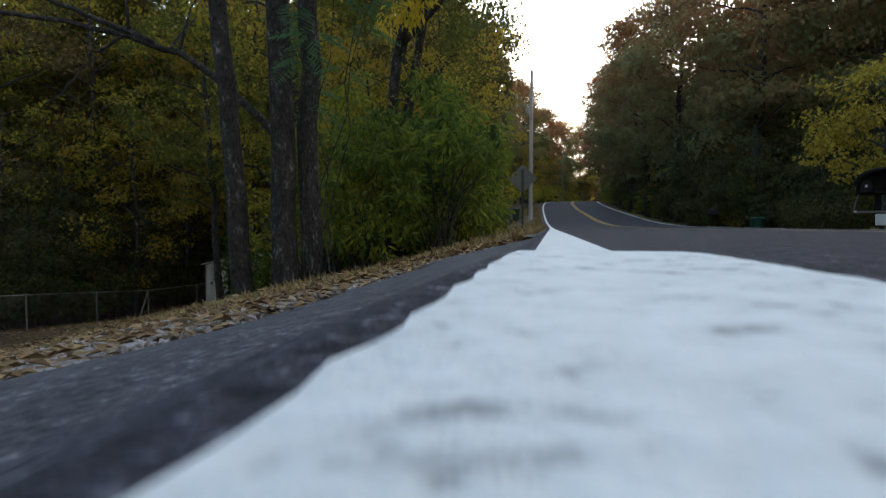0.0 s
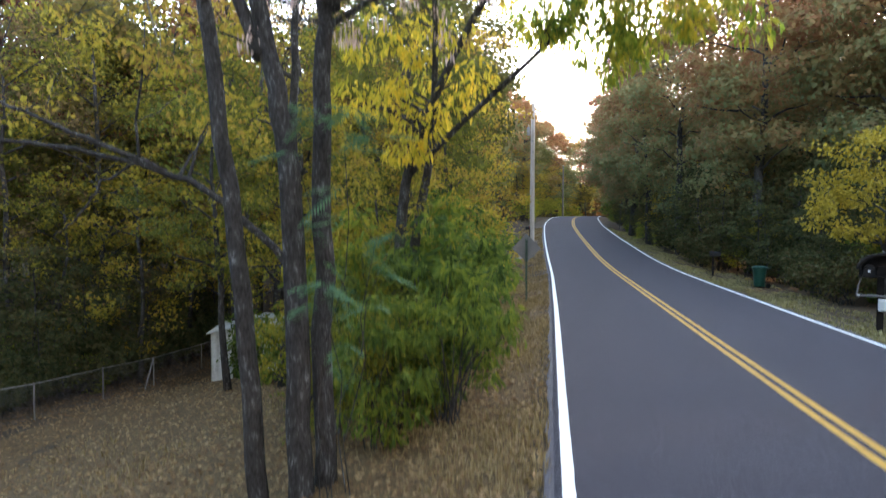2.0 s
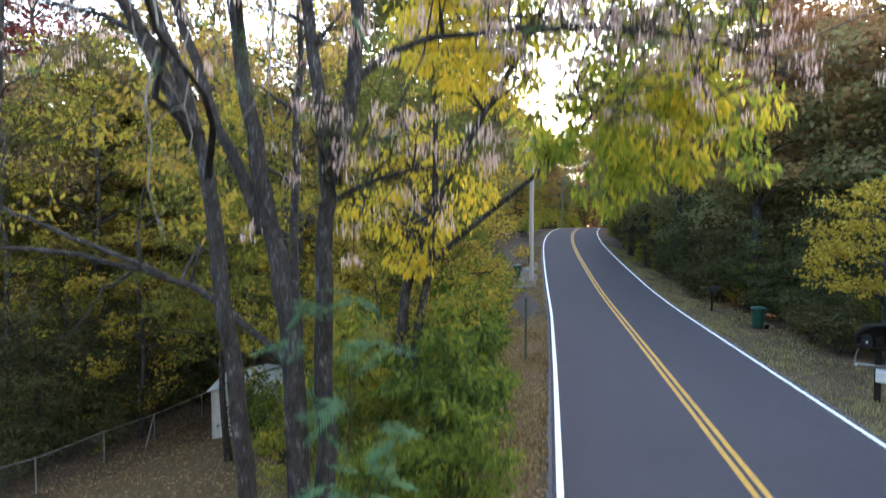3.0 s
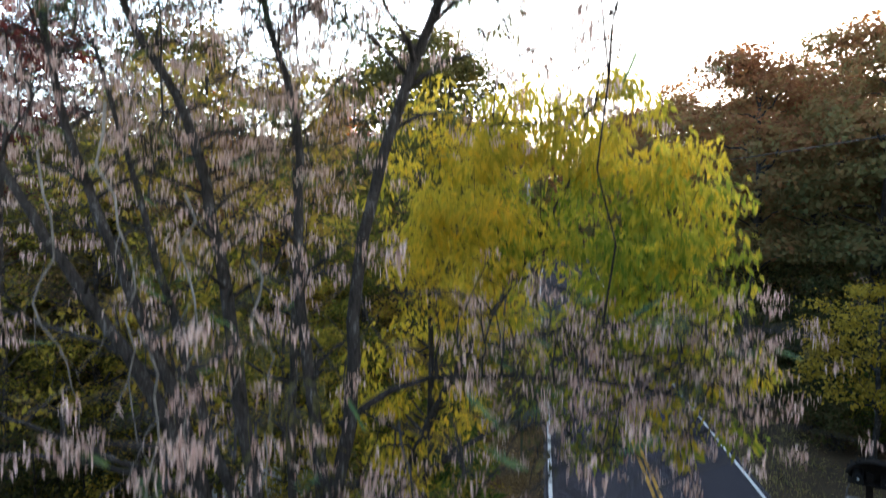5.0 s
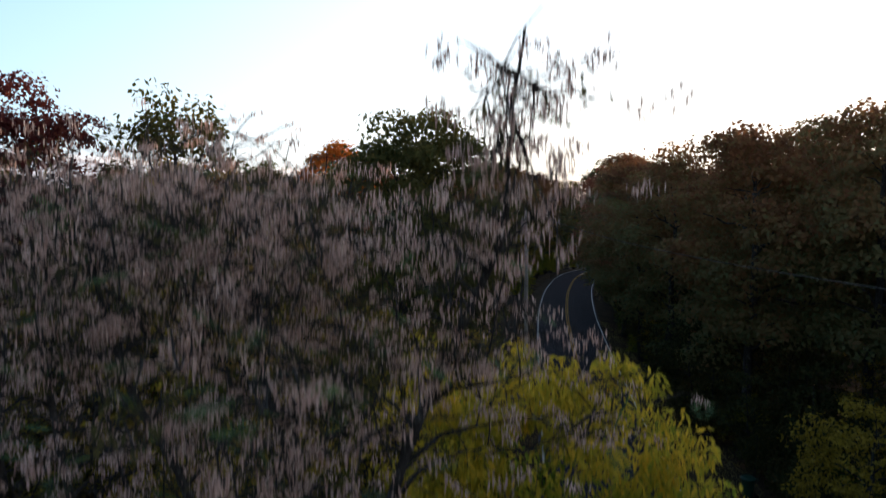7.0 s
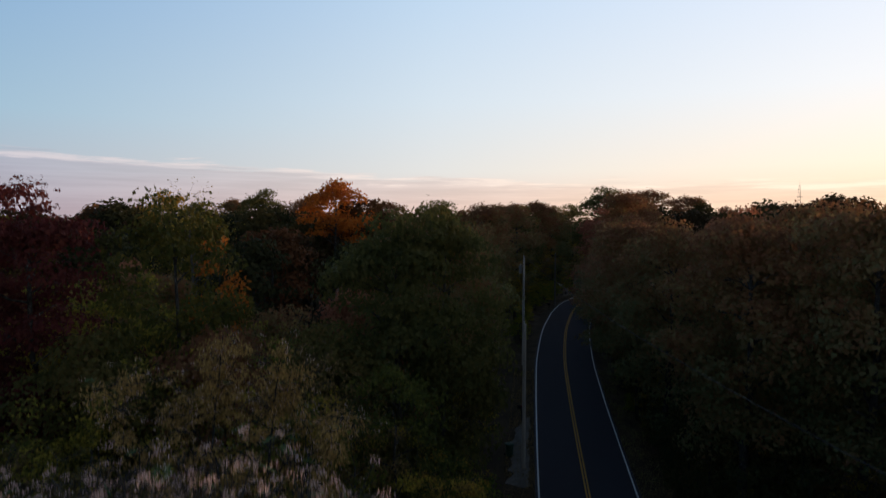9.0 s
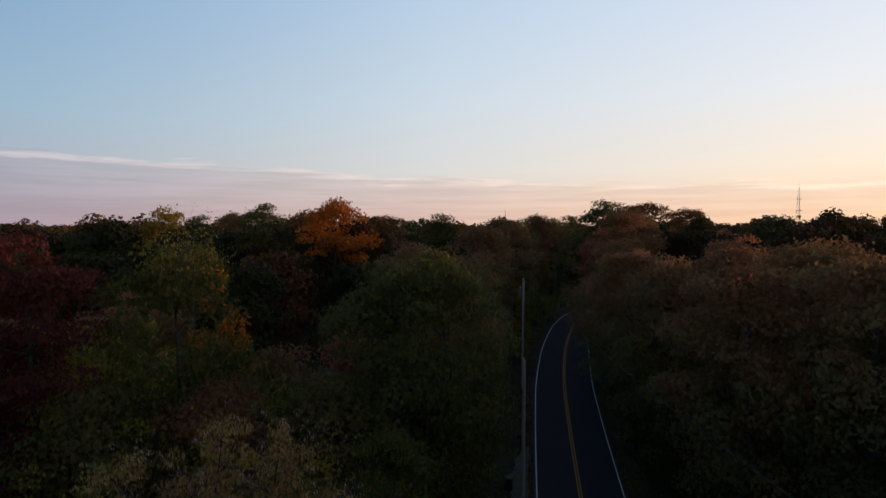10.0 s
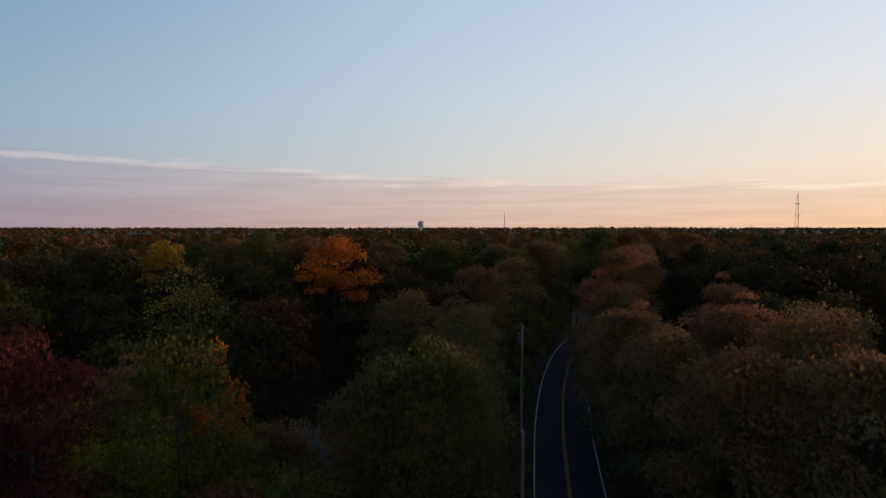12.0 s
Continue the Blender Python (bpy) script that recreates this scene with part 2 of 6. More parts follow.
YELLOW_PAINT = surface("yellow_road_paint", [(0.4, 0.2, 0.04), (0.6, 0.31, 0.05), (0.68, 0.37, 0.065)], 4, 0.7, bump=0.5, bump_scale=150)
LEAF_CARPET = surface("leaf_carpet", [(0.028, 0.016, 0.008), (0.085, 0.05, 0.022), (0.17, 0.105, 0.046), (0.1, 0.08, 0.028)], 9, 0.95, bump=1.0, bump_scale=30, fine=0.55)
SOIL = surface("leafy_soil", [(0.02, 0.014, 0.009), (0.046, 0.031, 0.018), (0.085, 0.056, 0.031), (0.06, 0.05, 0.024)], 0.6, 0.95, bump=1.0, bump_scale=14, fine=0.55)
GRAVEL = surface("pale_gravel", [(0.15, 0.125, 0.11), (0.4, 0.35, 0.325), (0.68, 0.625, 0.6)], 5, 0.95, bump=0.8, bump_scale=55, island=0.5)
DRIVE = surface("dusty_gravel", [(0.07, 0.062, 0.055), (0.16, 0.145, 0.13), (0.3, 0.28, 0.26)], 2, 0.95, bump=0.7, bump_scale=30, fine=0.6)
STRAW = surface("dry_grass", [(0.14, 0.1, 0.04), (0.29, 0.195, 0.085), (0.46, 0.34, 0.18)], 1.0, 0.8, bump=0, island=0.65, through_light=0.25)
VERGE = surface("verge_grass", [(0.12, 0.13, 0.045), (0.27, 0.235, 0.095), (0.43, 0.36, 0.175)], 0.7, 0.8, bump=0, island=0.65, through_light=0.25)
LITTER = surface("fallen_leaf", [(0.06, 0.03, 0.014), (0.17, 0.088, 0.037), (0.31, 0.18, 0.08), (0.5, 0.34, 0.17)], 1.0, 0.85, bump=0, island=0.8)
POLE_WOOD = surface("weathered_pole_wood", [(0.3, 0.27, 0.25), (0.44, 0.41, 0.38), (0.56, 0.53, 0.5)], 3, 0.9, bump=0.6, bump_scale=40, stretch_z=0.06)
STEEL = surface("galvanised_steel", [(0.18, 0.185, 0.19), (0.32, 0.325, 0.33)], 5, 0.5, 0.5, bump=0.1)
SIGN_BACK = surface("sign_back", [(0.15, 0.155, 0.16), (0.22, 0.225, 0.23)], 4, 0.55, 0.3, bump=0.05)
GREEN_PAINT = surface("green_painted_steel", [(0.02, 0.06, 0.045), (0.03, 0.08, 0.055)], 8, 0.5, bump=0.1)
BIN_GREEN = surface("green_bin_plastic", [(0.005, 0.05, 0.036), (0.008, 0.07, 0.048)], 6, 0.45, bump=0.08)
BLACK_METAL = surface("black_painted_metal", [(0.008, 0.008, 0.009), (0.016, 0.016, 0.018)], 8, 0.5, bump=0.1, spec=0.2)
DARK_WOOD = surface("dark_post_wood", [(0.01, 0.009, 0.009), (0.028, 0.024, 0.022)], 5, 0.9, bump=0.5, stretch_z=0.2, spec=0.1)
GREY_WOOD = surface("grey_plank", [(0.11, 0.105, 0.1), (0.2, 0.192, 0.185)], 4, 0.85, bump=0.4, stretch_z=0.2)
WHITE_BOX = surface("white_plastic", [(0.55, 0.57, 0.57), (0.7, 0.72, 0.72)], 5, 0.5, bump=0.05)
SHED_WALL = surface("off_white_sheet_metal", [(0.3, 0.31, 0.28), (0.48, 0.49, 0.46), (0.58, 0.59, 0.56)], 2.5, 0.6, bump=0.15, bump_scale=20)
DARK_IN = surface("dark_interior", [(0.02, 0.02, 0.02), (0.04, 0.038, 0.035)], 3, 0.9)
ROOFING = surface("grey_shingle", [(0.09, 0.09, 0.095), (0.15, 0.15, 0.16), (0.2, 0.2, 0.21)], 3, 0.9, bump=0.6, bump_scale=25)
SIDING = surface("pale_siding", [(0.5, 0.5, 0.5), (0.64, 0.64, 0.63)], 2, 0.7, bump=0.2)
GLASS = surface("window_glass", [(0.02, 0.025, 0.03), (0.03, 0.035, 0.04)], 2, 0.08, bump=0)
TANK_BLUE = surface("pale_blue_tank_paint", [(0.56, 0.7, 0.8), (0.66, 0.78, 0.86)], 0.2, 0.5, bump=0.05)
MAST_STEEL = surface("mast_steel", [(0.18, 0.1, 0.09), (0.26, 0.2, 0.19)], 0.1, 0.6, 0.3, bump=0)
CABLE = surface("black_cable", [(0.015, 0.015, 0.016), (0.03, 0.03, 0.03)], 5, 0.6, bump=0)
RED_PLASTIC = surface("red_plastic", [(0.35, 0.02, 0.02), (0.45, 0.03, 0.03)], 5, 0.4, bump=0)
CONCRETE = surface("pale_concrete", [(0.35, 0.34, 0.33), (0.5, 0.49, 0.47)], 2, 0.9, bump=0.3)


# ---- builders ----
class Geo:
    """Vertices and faces gathered from many pieces."""

    def __init__(self):
        self.v, self.f, self.n = [], [], 0

    def add(self, verts, faces):
        verts = np.asarray(verts, float).reshape(-1, 3)
        self.v.append(verts)
        self.f.extend([tuple(int(i) + self.n for i in f) for f in faces])
        self.n += len(verts)

    def quads(self, verts):
        """Pieces of four corners each, or of three."""
        corners = np.asarray(verts).shape[1]
        verts = np.asarray(verts, float).reshape(-1, 3)
        self.f.extend(map(tuple, (np.arange(len(verts)).reshape(-1, corners) + self.n).tolist()))
        self.v.append(verts)
        self.n += len(verts)

    def mesh(self, name, material, smooth=False):
        me = bpy.data.meshes.new(name)
        me.from_pydata(np.concatenate(self.v).tolist(), [], self.f)
        me.materials.append(material)
        if smooth:
            me.polygons.foreach_set("use_smooth", [True] * len(me.polygons))
        me.update()
        return me


def tube(geo, points, radii, sides=7, cap=True):
    """A tapered round bar along points."""
    pts = np.asarray(points, float)
    d = np.gradient(pts, axis=0)
    d /= np.linalg.norm(d, axis=1)[:, None] + 1e-9
    ref = np.array([0.0, 1.0, 0.0]) if abs(d[0][1]) < 0.8 else np.array([1.0, 0, 0])
    ring, ang = [], np.linspace(0, 2 * np.pi, sides, endpoint=False)
    for p, a, r in zip(pts, d, radii):
        u = np.cross(a, ref)
        u /= np.linalg.norm(u) + 1e-9
        w = np.cross(a, u)
        ring.append(p + r * (np.cos(ang)[:, None] * u + np.sin(ang)[:, None] * w))
    faces = []
    for i in range(len(pts) - 1):
        for j in range(sides):
            k = (j + 1) % sides
            faces.append((i * sides + j, i * sides + k, (i + 1) * sides + k, (i + 1) * sides + j))
    if cap:
        faces.append(tuple(range(sides))[::-1])
        faces.append(tuple((len(pts) - 1) * sides + j for j in range(sides)))
    geo.add(np.concatenate(ring), faces)


def box(geo, centre, size, turn=0.0, taper=1.0):
    """A box with its middle at centre; taper narrows its top."""
    c, s = math.cos(turn), math.sin(turn)
    v = []
    for z in (-0.5, 0.5):
        k = taper if z > 0 else 1.0
        for x, y in ((-0.5, -0.5), (0.5, -0.5), (0.5, 0.5), (-0.5, 0.5)):
            a, b = x * size[0] * k, y * size[1] * k
            v.append((centre[0] + a * c - b * s, centre[1] + a * s + b * c, centre[2] + z * size[2]))
    geo.add(v, [(3, 2, 1, 0), (4, 5, 6, 7), (0, 1, 5, 4), (1, 2, 6, 5), (2, 3, 7, 6), (3, 0, 4, 7)])


def part(name, geo, material, parent, label="", bevel=0.0, smooth=False):
    me = geo.mesh(name, material, smooth)
    if bevel:
        bm = bmesh.new()
        bm.from_mesh(me)
        bmesh.ops.bevel(bm, geom=bm.edges[:], offset=bevel, segments=2, affect="EDGES", profile=0.6)
        bm.to_mesh(me)
        bm.free()
    ob = new(name, me)
    ob.parent = parent
    if label:
        tagged(ob, label)
    return ob


def thing(name, place, label, category, group="", turn=0.0, kind=""):
    ob = new(name)
    ob.matrix_basis = pose(*place, 0, 0, turn)
    return tagged(ob, label, category, group, kind)


def structure(name, geo, material, label="", category="", kind="structure"):
    return tagged(new(name, geo.mesh(name, material)), label, category, "", kind)


def leaf_quads(rng, at, length, width, droop=0.3, out=None, three=False):
    """One folded leaf of four corners at each place, or a plain tuft of three."""
    n = len(at)
    a = rng.normal(size=(n, 3))
    if three and out is not None:
        face = out * 1.6 + rng.normal(size=(n, 3)) * 0.75
        a = np.cross(face, a)
    elif out is not None:
        a = a * 0.8 + out
    a[:, 2] -= droop * (0.6 if three else 1.5)
    a /= np.linalg.norm(a, axis=1)[:, None] + 1e-9
    s = np.cross(a, face if three and out is not None else rng.normal(size=(n, 3)))
    s /= np.linalg.norm(s, axis=1)[:, None] + 1e-9
    nrm = np.cross(a, s)
    L = (length * rng.uniform(0.65, 1.25, n))[:, None]
    W = (width * rng.uniform(0.7, 1.2, n))[:, None]
    mid = at + a * L * 0.45 + nrm * W * 0.12
    if three:
        return np.stack([at - a * L * 0.4, at + s * W * 0.5 + a * L * 0.3, at - s * W * 0.5 + a * L * 0.4], 1)
    return np.stack([at, mid + s * W * 0.5, at + a * L, mid - s * W * 0.5], 1)


# ---- the lie of the land ----
LINE_Y = np.array([-60, -30, 0, 7, 15.5, 27, 41.5, 51, 62, 70, 78, 90, 100, 115, 130, 150, 180])
LINE_X = np.array([-10.6, -5.2, 0.17, 1.43, 2.96, 4.95, 7.15, 8.65, 10.5, 12.2, 14.1, 17.6, 21.2, 28.5, 38, 54, 82])
RISE_Y = np.array([-60, -20, 0, 15, 28, 35, 41.5, 51, 60, 70, 78, 90, 100, 115, 130, 180, 400])
RISE_Z = np.array([0, 0, 0, -0.03, 0.04, 0.32, 0.78, 1.42, 2.1, 2.8, 3.25, 3.7, 3.75, 3.5, 3.0, 2.0, 1.5])
SIDE_U = np.array([-60, -40, -20, -12, -10, -7, -3.4, -2, -1.2, -0.7, -0.4, -0.14, 6.04, 6.5, 7.5, 8.6, 15, 25, 60])
SIDE_Z = np.array([-2.8, -3.1, -2.8, -2.25, -2.15, -1.62, -0.77, -0.44, -0.27, -0.165, -0.098, -0.042, -0.05, -0.12, -0.35, -0.55, -0.8, -0.8, -0.6])


def smooth_curve(ys, xs):
    """Dense, rounded samples of a line through points."""
    y = np.arange(ys[0], ys[-1] + 0.5, 0.5)
    x = np.interp(y, ys, xs)
    k = np.hanning(23)
    k /= k.sum()
    pad = 11
    xp = np.concatenate([x[0] + (x[1] - x[0]) * np.arange(-pad, 0), x, x[-1] + (x[-1] - x[-2]) * np.arange(1, pad + 1)])
    return y, np.convolve(xp, k, "valid")


LY, LX = smooth_curve(LINE_Y, LINE_X)
RY, RZ = smooth_curve(RISE_Y, RISE_Z)


def line_x(y):
    return np.interp(y, LY, LX)


def rise(y):
    """Height of the road, which dips by two centimetres just ahead of the start."""
    k = np.clip((np.asarray(y, float) - 0.3) / 0.6, 0, 1)
    return np.interp(y, RY, RZ) + 0.02 * (1 - k * k * (3 - 2 * k))


def land(x, y):
    """Height of the ground."""
    x, y = np.asarray(x, float), np.asarray(y, float)
    u = x - line_x(y)
    fade = np.clip(1 - (y - 30) / 60, 0.25, 1)
    keep = np.where((u > -2) & (u < 9), 1.0, fade)
    bumps = 0.06 * np.sin(x * 0.9 + 1.3 * np.sin(y * 0.5)) * np.clip((np.abs(u - 3) - 4.5) / 4, 0, 1)
    bumps = bumps - 0.085 * np.clip(y - 13, 0, 7) * np.clip((-u - 4) / 5, 0, 1)
    far = np.clip((np.hypot(x, y) - 150) / 200, 0, 1)
    hills = 1.8 * np.sin(x * 0.0065 + 0.8) * np.sin(y * 0.0075 + 2.2) + 1.2 * np.sin(x * 0.017 + y * 0.004 + 1.0)
    return (rise(y) + np.interp(u, SIDE_U, SIDE_Z) * keep + bumps) * (1 - far) + (0.8 + hills) * far


def along(y0, y1, step=0.5):
    y = np.arange(y0, y1 + 1e-6, step)
    x = line_x(y)
    d = np.stack([np.gradient(x, y), np.ones_like(y)], 1)
    d /= np.linalg.norm(d, axis=1)[:, None]
    return y, x, np.stack([d[:, 1], -d[:, 0]], 1)


def strip(geo, y0, y1, u0, u1, lift, step=0.5, ragged=0.0, seed=1, fall=0.0):
    """A band beside the edge line, from u0 to u1 metres to its right."""
    rng = np.random.default_rng(seed)
    y, x, side = along(y0, y1, step)
    n = len(y)
    w0 = u0 + ragged * rng.uniform(-1, 1, n)
    w1 = u1 + ragged * rng.uniform(-1, 1, n)
    z = rise(y) + lift
    a = np.column_stack([x + side[:, 0] * w0, y + side[:, 1] * w0, z - fall])
    b = np.column_stack([x + side[:, 0] * w1, y + side[:, 1] * w1, z])
    v = np.empty((2 * n, 3))
    v[0::2], v[1::2] = a, b
    geo.add(v, [(2 * i, 2 * i + 1, 2 * i + 3, 2 * i + 2) for i in range(n - 1)])


# ---- ground and road ----
def spread(near, far, step, limit):
    out, s = list(np.arange(near, far, step)), step
    while out[-1] < limit:
        s *= 1.35
        out.append(out[-1] + s)
    return out


gx = sorted(set([-v for v in spread(4.2, 45, 0.8, 4200)] + list(np.arange(-4.05, 4.0, 0.15)) + spread(4.0, 45, 0.8, 4200)))
gy = sorted(set([-v for v in spread(3.0, 30, 1.0, 4200)] + list(np.arange(-2.5, 8, 0.25)) + spread(8.0, 150, 1.0, 4600)))
GX, GY = np.meshgrid(gx, gy)
GZ = land(GX, GY)
g = Geo()
cols = len(gx)
g.add(np.column_stack([GX.ravel(), GY.ravel(), GZ.ravel()]),
      [(r * cols + c, r * cols + c + 1, (r + 1) * cols + c + 1, (r + 1) * cols + c) for r in range(len(gy) - 1) for c in range(cols - 1)])
structure("ground", g, SOIL, "sloping ground of dry grass and fallen leaves", "ground")

g = Geo()
for y0, y1, step in ((-60, -1, 0.5), (-1, 2, 0.05), (2, 170, 0.5)):
    strip(g, y0, y1, -0.065, 6.0, 0.0, step)
    strip(g, y0, y1, -0.12, -0.065, 0.0, step, fall=0.022)
structure("road", g, ASPHALT, "dark smooth asphalt two-lane road", "road")
g = Geo()
strip(g, 3.6, 170, -0.19, -0.1, -0.02, 0.25, 0.03, 5)
structure("road_edge", g, OLD_ASPHALT, "worn grey edge of older asphalt", "road edge")
g = Geo()
strip(g, -60, 170, 5.96, 6.06, -0.016, 0.25, 0.03, 6)
structure("road_edge", g, OLD_ASPHALT, "worn grey edge of older asphalt", "road edge")
for name, u0, u1, m, words in (("edge_line", -0.05, 0.06, WHITE_PAINT, "white painted line along the road edge"),
                               ("edge_line", 5.8, 5.9, WHITE_PAINT, "white painted line along the road edge"),
                               ("centre_line", 2.80, 2.90, YELLOW_PAINT, "yellow painted centre line"),
                               ("centre_line", 2.98, 3.08, YELLOW_PAINT, "yellow painted centre line")):
    g = Geo()
    if u1 < 1:
        strip(g, -60, -1, u0, u1, 0.004, 0.1, 0.004, 8)
        strip(g, -1, 3, u0, u1, 0.004, 0.012, 0.0014, 9)
        strip(g, 3, 170, u0, u1, 0.004, 0.1, 0.004, 10)
    else:
        for y0, y1, step in ((-60, -1, 0.5), (-1, 2, 0.05), (2, 170, 0.5)):
            strip(g, y0, y1, u0, u1, 0.004, step, 0.004, 9)
    structure(name, g, m, words, "road marking")

# ---- trees ----
def curve_to(a, b, lift, steps, rng, wander=0.05):
    """A bent way from a to b that first rises."""
    a, b = np.asarray(a, float), np.asarray(b, float)
    t = np.linspace(0, 1, steps)[:, None]
    c = (a + b) / 2 + np.array([0, 0, lift])
    p = (1 - t) ** 2 * a + 2 * t * (1 - t) * c + t ** 2 * b
    length = np.linalg.norm(b - a)
    p[1:-1] += rng.normal(size=(steps - 2, 3)) * wander * length * 0.5
    return p


def grow(rng, wood, stems, tips, thin=0.62, sides=6, least=0.012):
    """Draws the stems and joins every tip to them by a limb from the nearest fitting place."""
    nodes, size = [], []
    for trunk, radii in stems:
        tube(wood, trunk, radii, 9 if sides > 4 else 6)
        own, own_r = [], []
        for p0, p1, r0, r1 in zip(trunk[:-1], trunk[1:], radii[:-1], radii[1:]):
            for k in np.linspace(0, 1, 4)[:-1]:
                own.append(np.asarray(p0) * (1 - k) + np.asarray(p1) * k)
                own_r.append(r0 * (1 - k) + r1 * k)
        first = len(own) // 3
        nodes += own[first:]
        size += own_r[first:]
    axis = np.mean([np.asarray(t[0][-1])[:2] for t in stems], axis=0)
    for tip in sorted(tips, key=lambda q: np.hypot(*(np.asarray(q)[:2] - axis))):
        P, R = np.asarray(nodes), np.asarray(size)
        d = np.asarray(tip) - P
        flat = np.hypot(d[:, 0], d[:, 1])
        cost = np.linalg.norm(d, axis=1) + 2.5 * np.clip(flat * 0.35 - d[:, 2], 0, None) - 6 * np.minimum(R, 0.15)
        i = int(np.argmin(cost))
        length = np.linalg.norm(d[i])
        steps = 5 if length > 2.5 else 4
        path = curve_to(P[i], tip, 0.12 * length, steps, rng, 0.07)
        r0 = max(least, min(R[i] * thin, 0.014 + 0.02 * length))
        rr = np.linspace(r0, max(least * 0.5, r0 * 0.3), steps)
        tube(wood, path, rr, sides if r0 > 0.05 else 4 if r0 > 0.022 else 3, cap=False)
        for q, r in zip(path[1:], rr[1:]):
            nodes.append(q)
            size.append(r)


def clump_tips(rng, centre, radii, count, hollow=0.35, bottom=-1.0):
    out = []
    while len(out) < count:
        v = rng.normal(size=3)
        v /= np.linalg.norm(v)
        if v[2] < bottom:
            continue
        r = rng.uniform(hollow, 1.0) ** 0.6
        out.append(np.asarray(centre) + v * r * np.asarray(radii) * rng.uniform(0.85, 1.08))
    return out


def foliage(rng, geo, tips, spread_r, per, length, width, droop=0.3, flat=0.7, three=False):
    """Tufts of leaves about the limb ends, thicker on their outsides and tops."""
    for tip in tips:
        k = max(3, int(per * rng.uniform(0.5, 1.5)))
        v = rng.normal(size=(k, 3))
        v /= np.linalg.norm(v, axis=1)[:, None]
        v[:, 2] = np.where(v[:, 2] < 0, v[:, 2] * 0.6, v[:, 2])
        r = spread_r * rng.uniform(0.6, 1.35) * rng.uniform(0.15, 1.0, k)[:, None] ** 0.55
        at = np.asarray(tip) + v * r * np.array([1, 1, flat])
        geo.quads(leaf_quads(rng, at, length, width, droop, v * 0.7, three))


def boughs(rng, centre, radii, count, r0, r1, bottom=-1.0):
    """Places and sizes of the leafy boughs that make up a crown."""
    out = []
    while len(out) < count:
        v = rng.normal(size=3)
        if len(out) < count // 7:                        # a full, rounded top
            v[2] = abs(v[2]) + 1.2
        v /= np.linalg.norm(v)
        if v[2] < bottom:
            continue
        r = rng.uniform(r0, r1) * (1.1 - 0.15 * max(0, v[2]))
        reach = np.maximum(np.asarray(radii) - r * 0.55, 0.3) * rng.uniform(0.55, 1.0) ** 0.7 * rng.uniform(0.86, 1.1 - 0.1 * max(0, v[2]))
        out.append((np.asarray(centre) + v * reach, r))
    return out


def bough_leaves(rng, geo, places, per, length, width, droop=0.3, three=True):
    """Leaves over the top and sides of every bough, facing outwards, with a few strays."""
    mean = np.mean([r for _, r in places])
    for c, r in places:
        k = max(6, int(per * (r / mean) ** 2 * rng.uniform(0.7, 1.2)))
        v = rng.normal(size=(k, 3))
        v /= np.linalg.norm(v, axis=1)[:, None]
        v[:, 2] = np.where(v[:, 2] < -0.35, -v[:, 2] * 0.5, v[:, 2])
        stretch = rng.uniform(0.8, 1.2, 3) * (1.1, 1.1, 0.72)
        lump = 1 + 0.16 * np.sin(v[:, :1] * 5 + c[0]) * np.sin(v[:, 1:2] * 5 + c[1]) + 0.1 * np.sin(v[:, 2:] * 9 + c[2])
        reach = r * rng.uniform(0.35, 1.0, (k, 1)) ** 0.3 * lump * np.where(rng.uniform(size=(k, 1)) < 0.06, 1.2, 1.0)
        geo.quads(leaf_quads(rng, np.asarray(c) + v * reach * stretch, length, width, droop, v * 1.1, three))


def tree(name, seed, height, crown, leafy, label, category="tree", bark=BARK, leaf_length=0.2, leaf_width=0.11, clumps=60, per=150, tuft=0.9,
         trunk_r=0.2, lean=(0, 0), base=0.3, droop=0.3, bottom=-0.7, hollow=0.35, top=0.97, group="woodland trees", three=False, bough=None, limb_sides=6):
    """A tree standing at the origin. crown: its radii; its middle sits so that it ends at the top."""
    rng = np.random.default_rng(seed)
    wood, leaves = Geo(), Geo()
    rx, ry, rz = crown
    n = 9
    t = np.linspace(0, 1, n)
    tall = (height - rz * 0.45) * top
    wob = np.cumsum(rng.normal(size=(n, 2)) * 0.02 * height * 0.35, axis=0)
    wob -= wob[0]
    trunk = np.column_stack([lean[0] * t ** 1.3 + wob[:, 0], lean[1] * t ** 1.3 + wob[:, 1], tall * t])
    trunk[0, 2] = -0.35
    radii = trunk_r * (1 - 0.85 * t) ** 0.8 + 0.015
    radii[0] *= 1.3
    middle = (trunk[-1, 0], trunk[-1, 1], height - rz)
    if bough:
        made = [(q, r) for q, r in boughs(rng, middle, (rx, ry, rz), *bough, bottom) if q[2] > height * base * 0.6]
        grow(rng, wood, [(trunk, radii)], [q for q, _ in made], sides=limb_sides)
        bough_leaves(rng, leaves, made, per, leaf_length, leaf_width, droop, three)
    else:
        tips = clump_tips(rng, middle, (rx, ry, rz), clumps, hollow, bottom)
        tips = [q for q in tips if q[2] > height * base * 0.6]
        grow(rng, wood, [(trunk, radii)], tips)
        foliage(rng, leaves, tips, tuft, per, leaf_length, leaf_width, droop, three=three)
    ob = thing(name, (0, 0, 0), label, category, group)
    part("trunk", wood, bark, ob, smooth=True)
    part("crown", leaves, leafy, ob)
    return ob


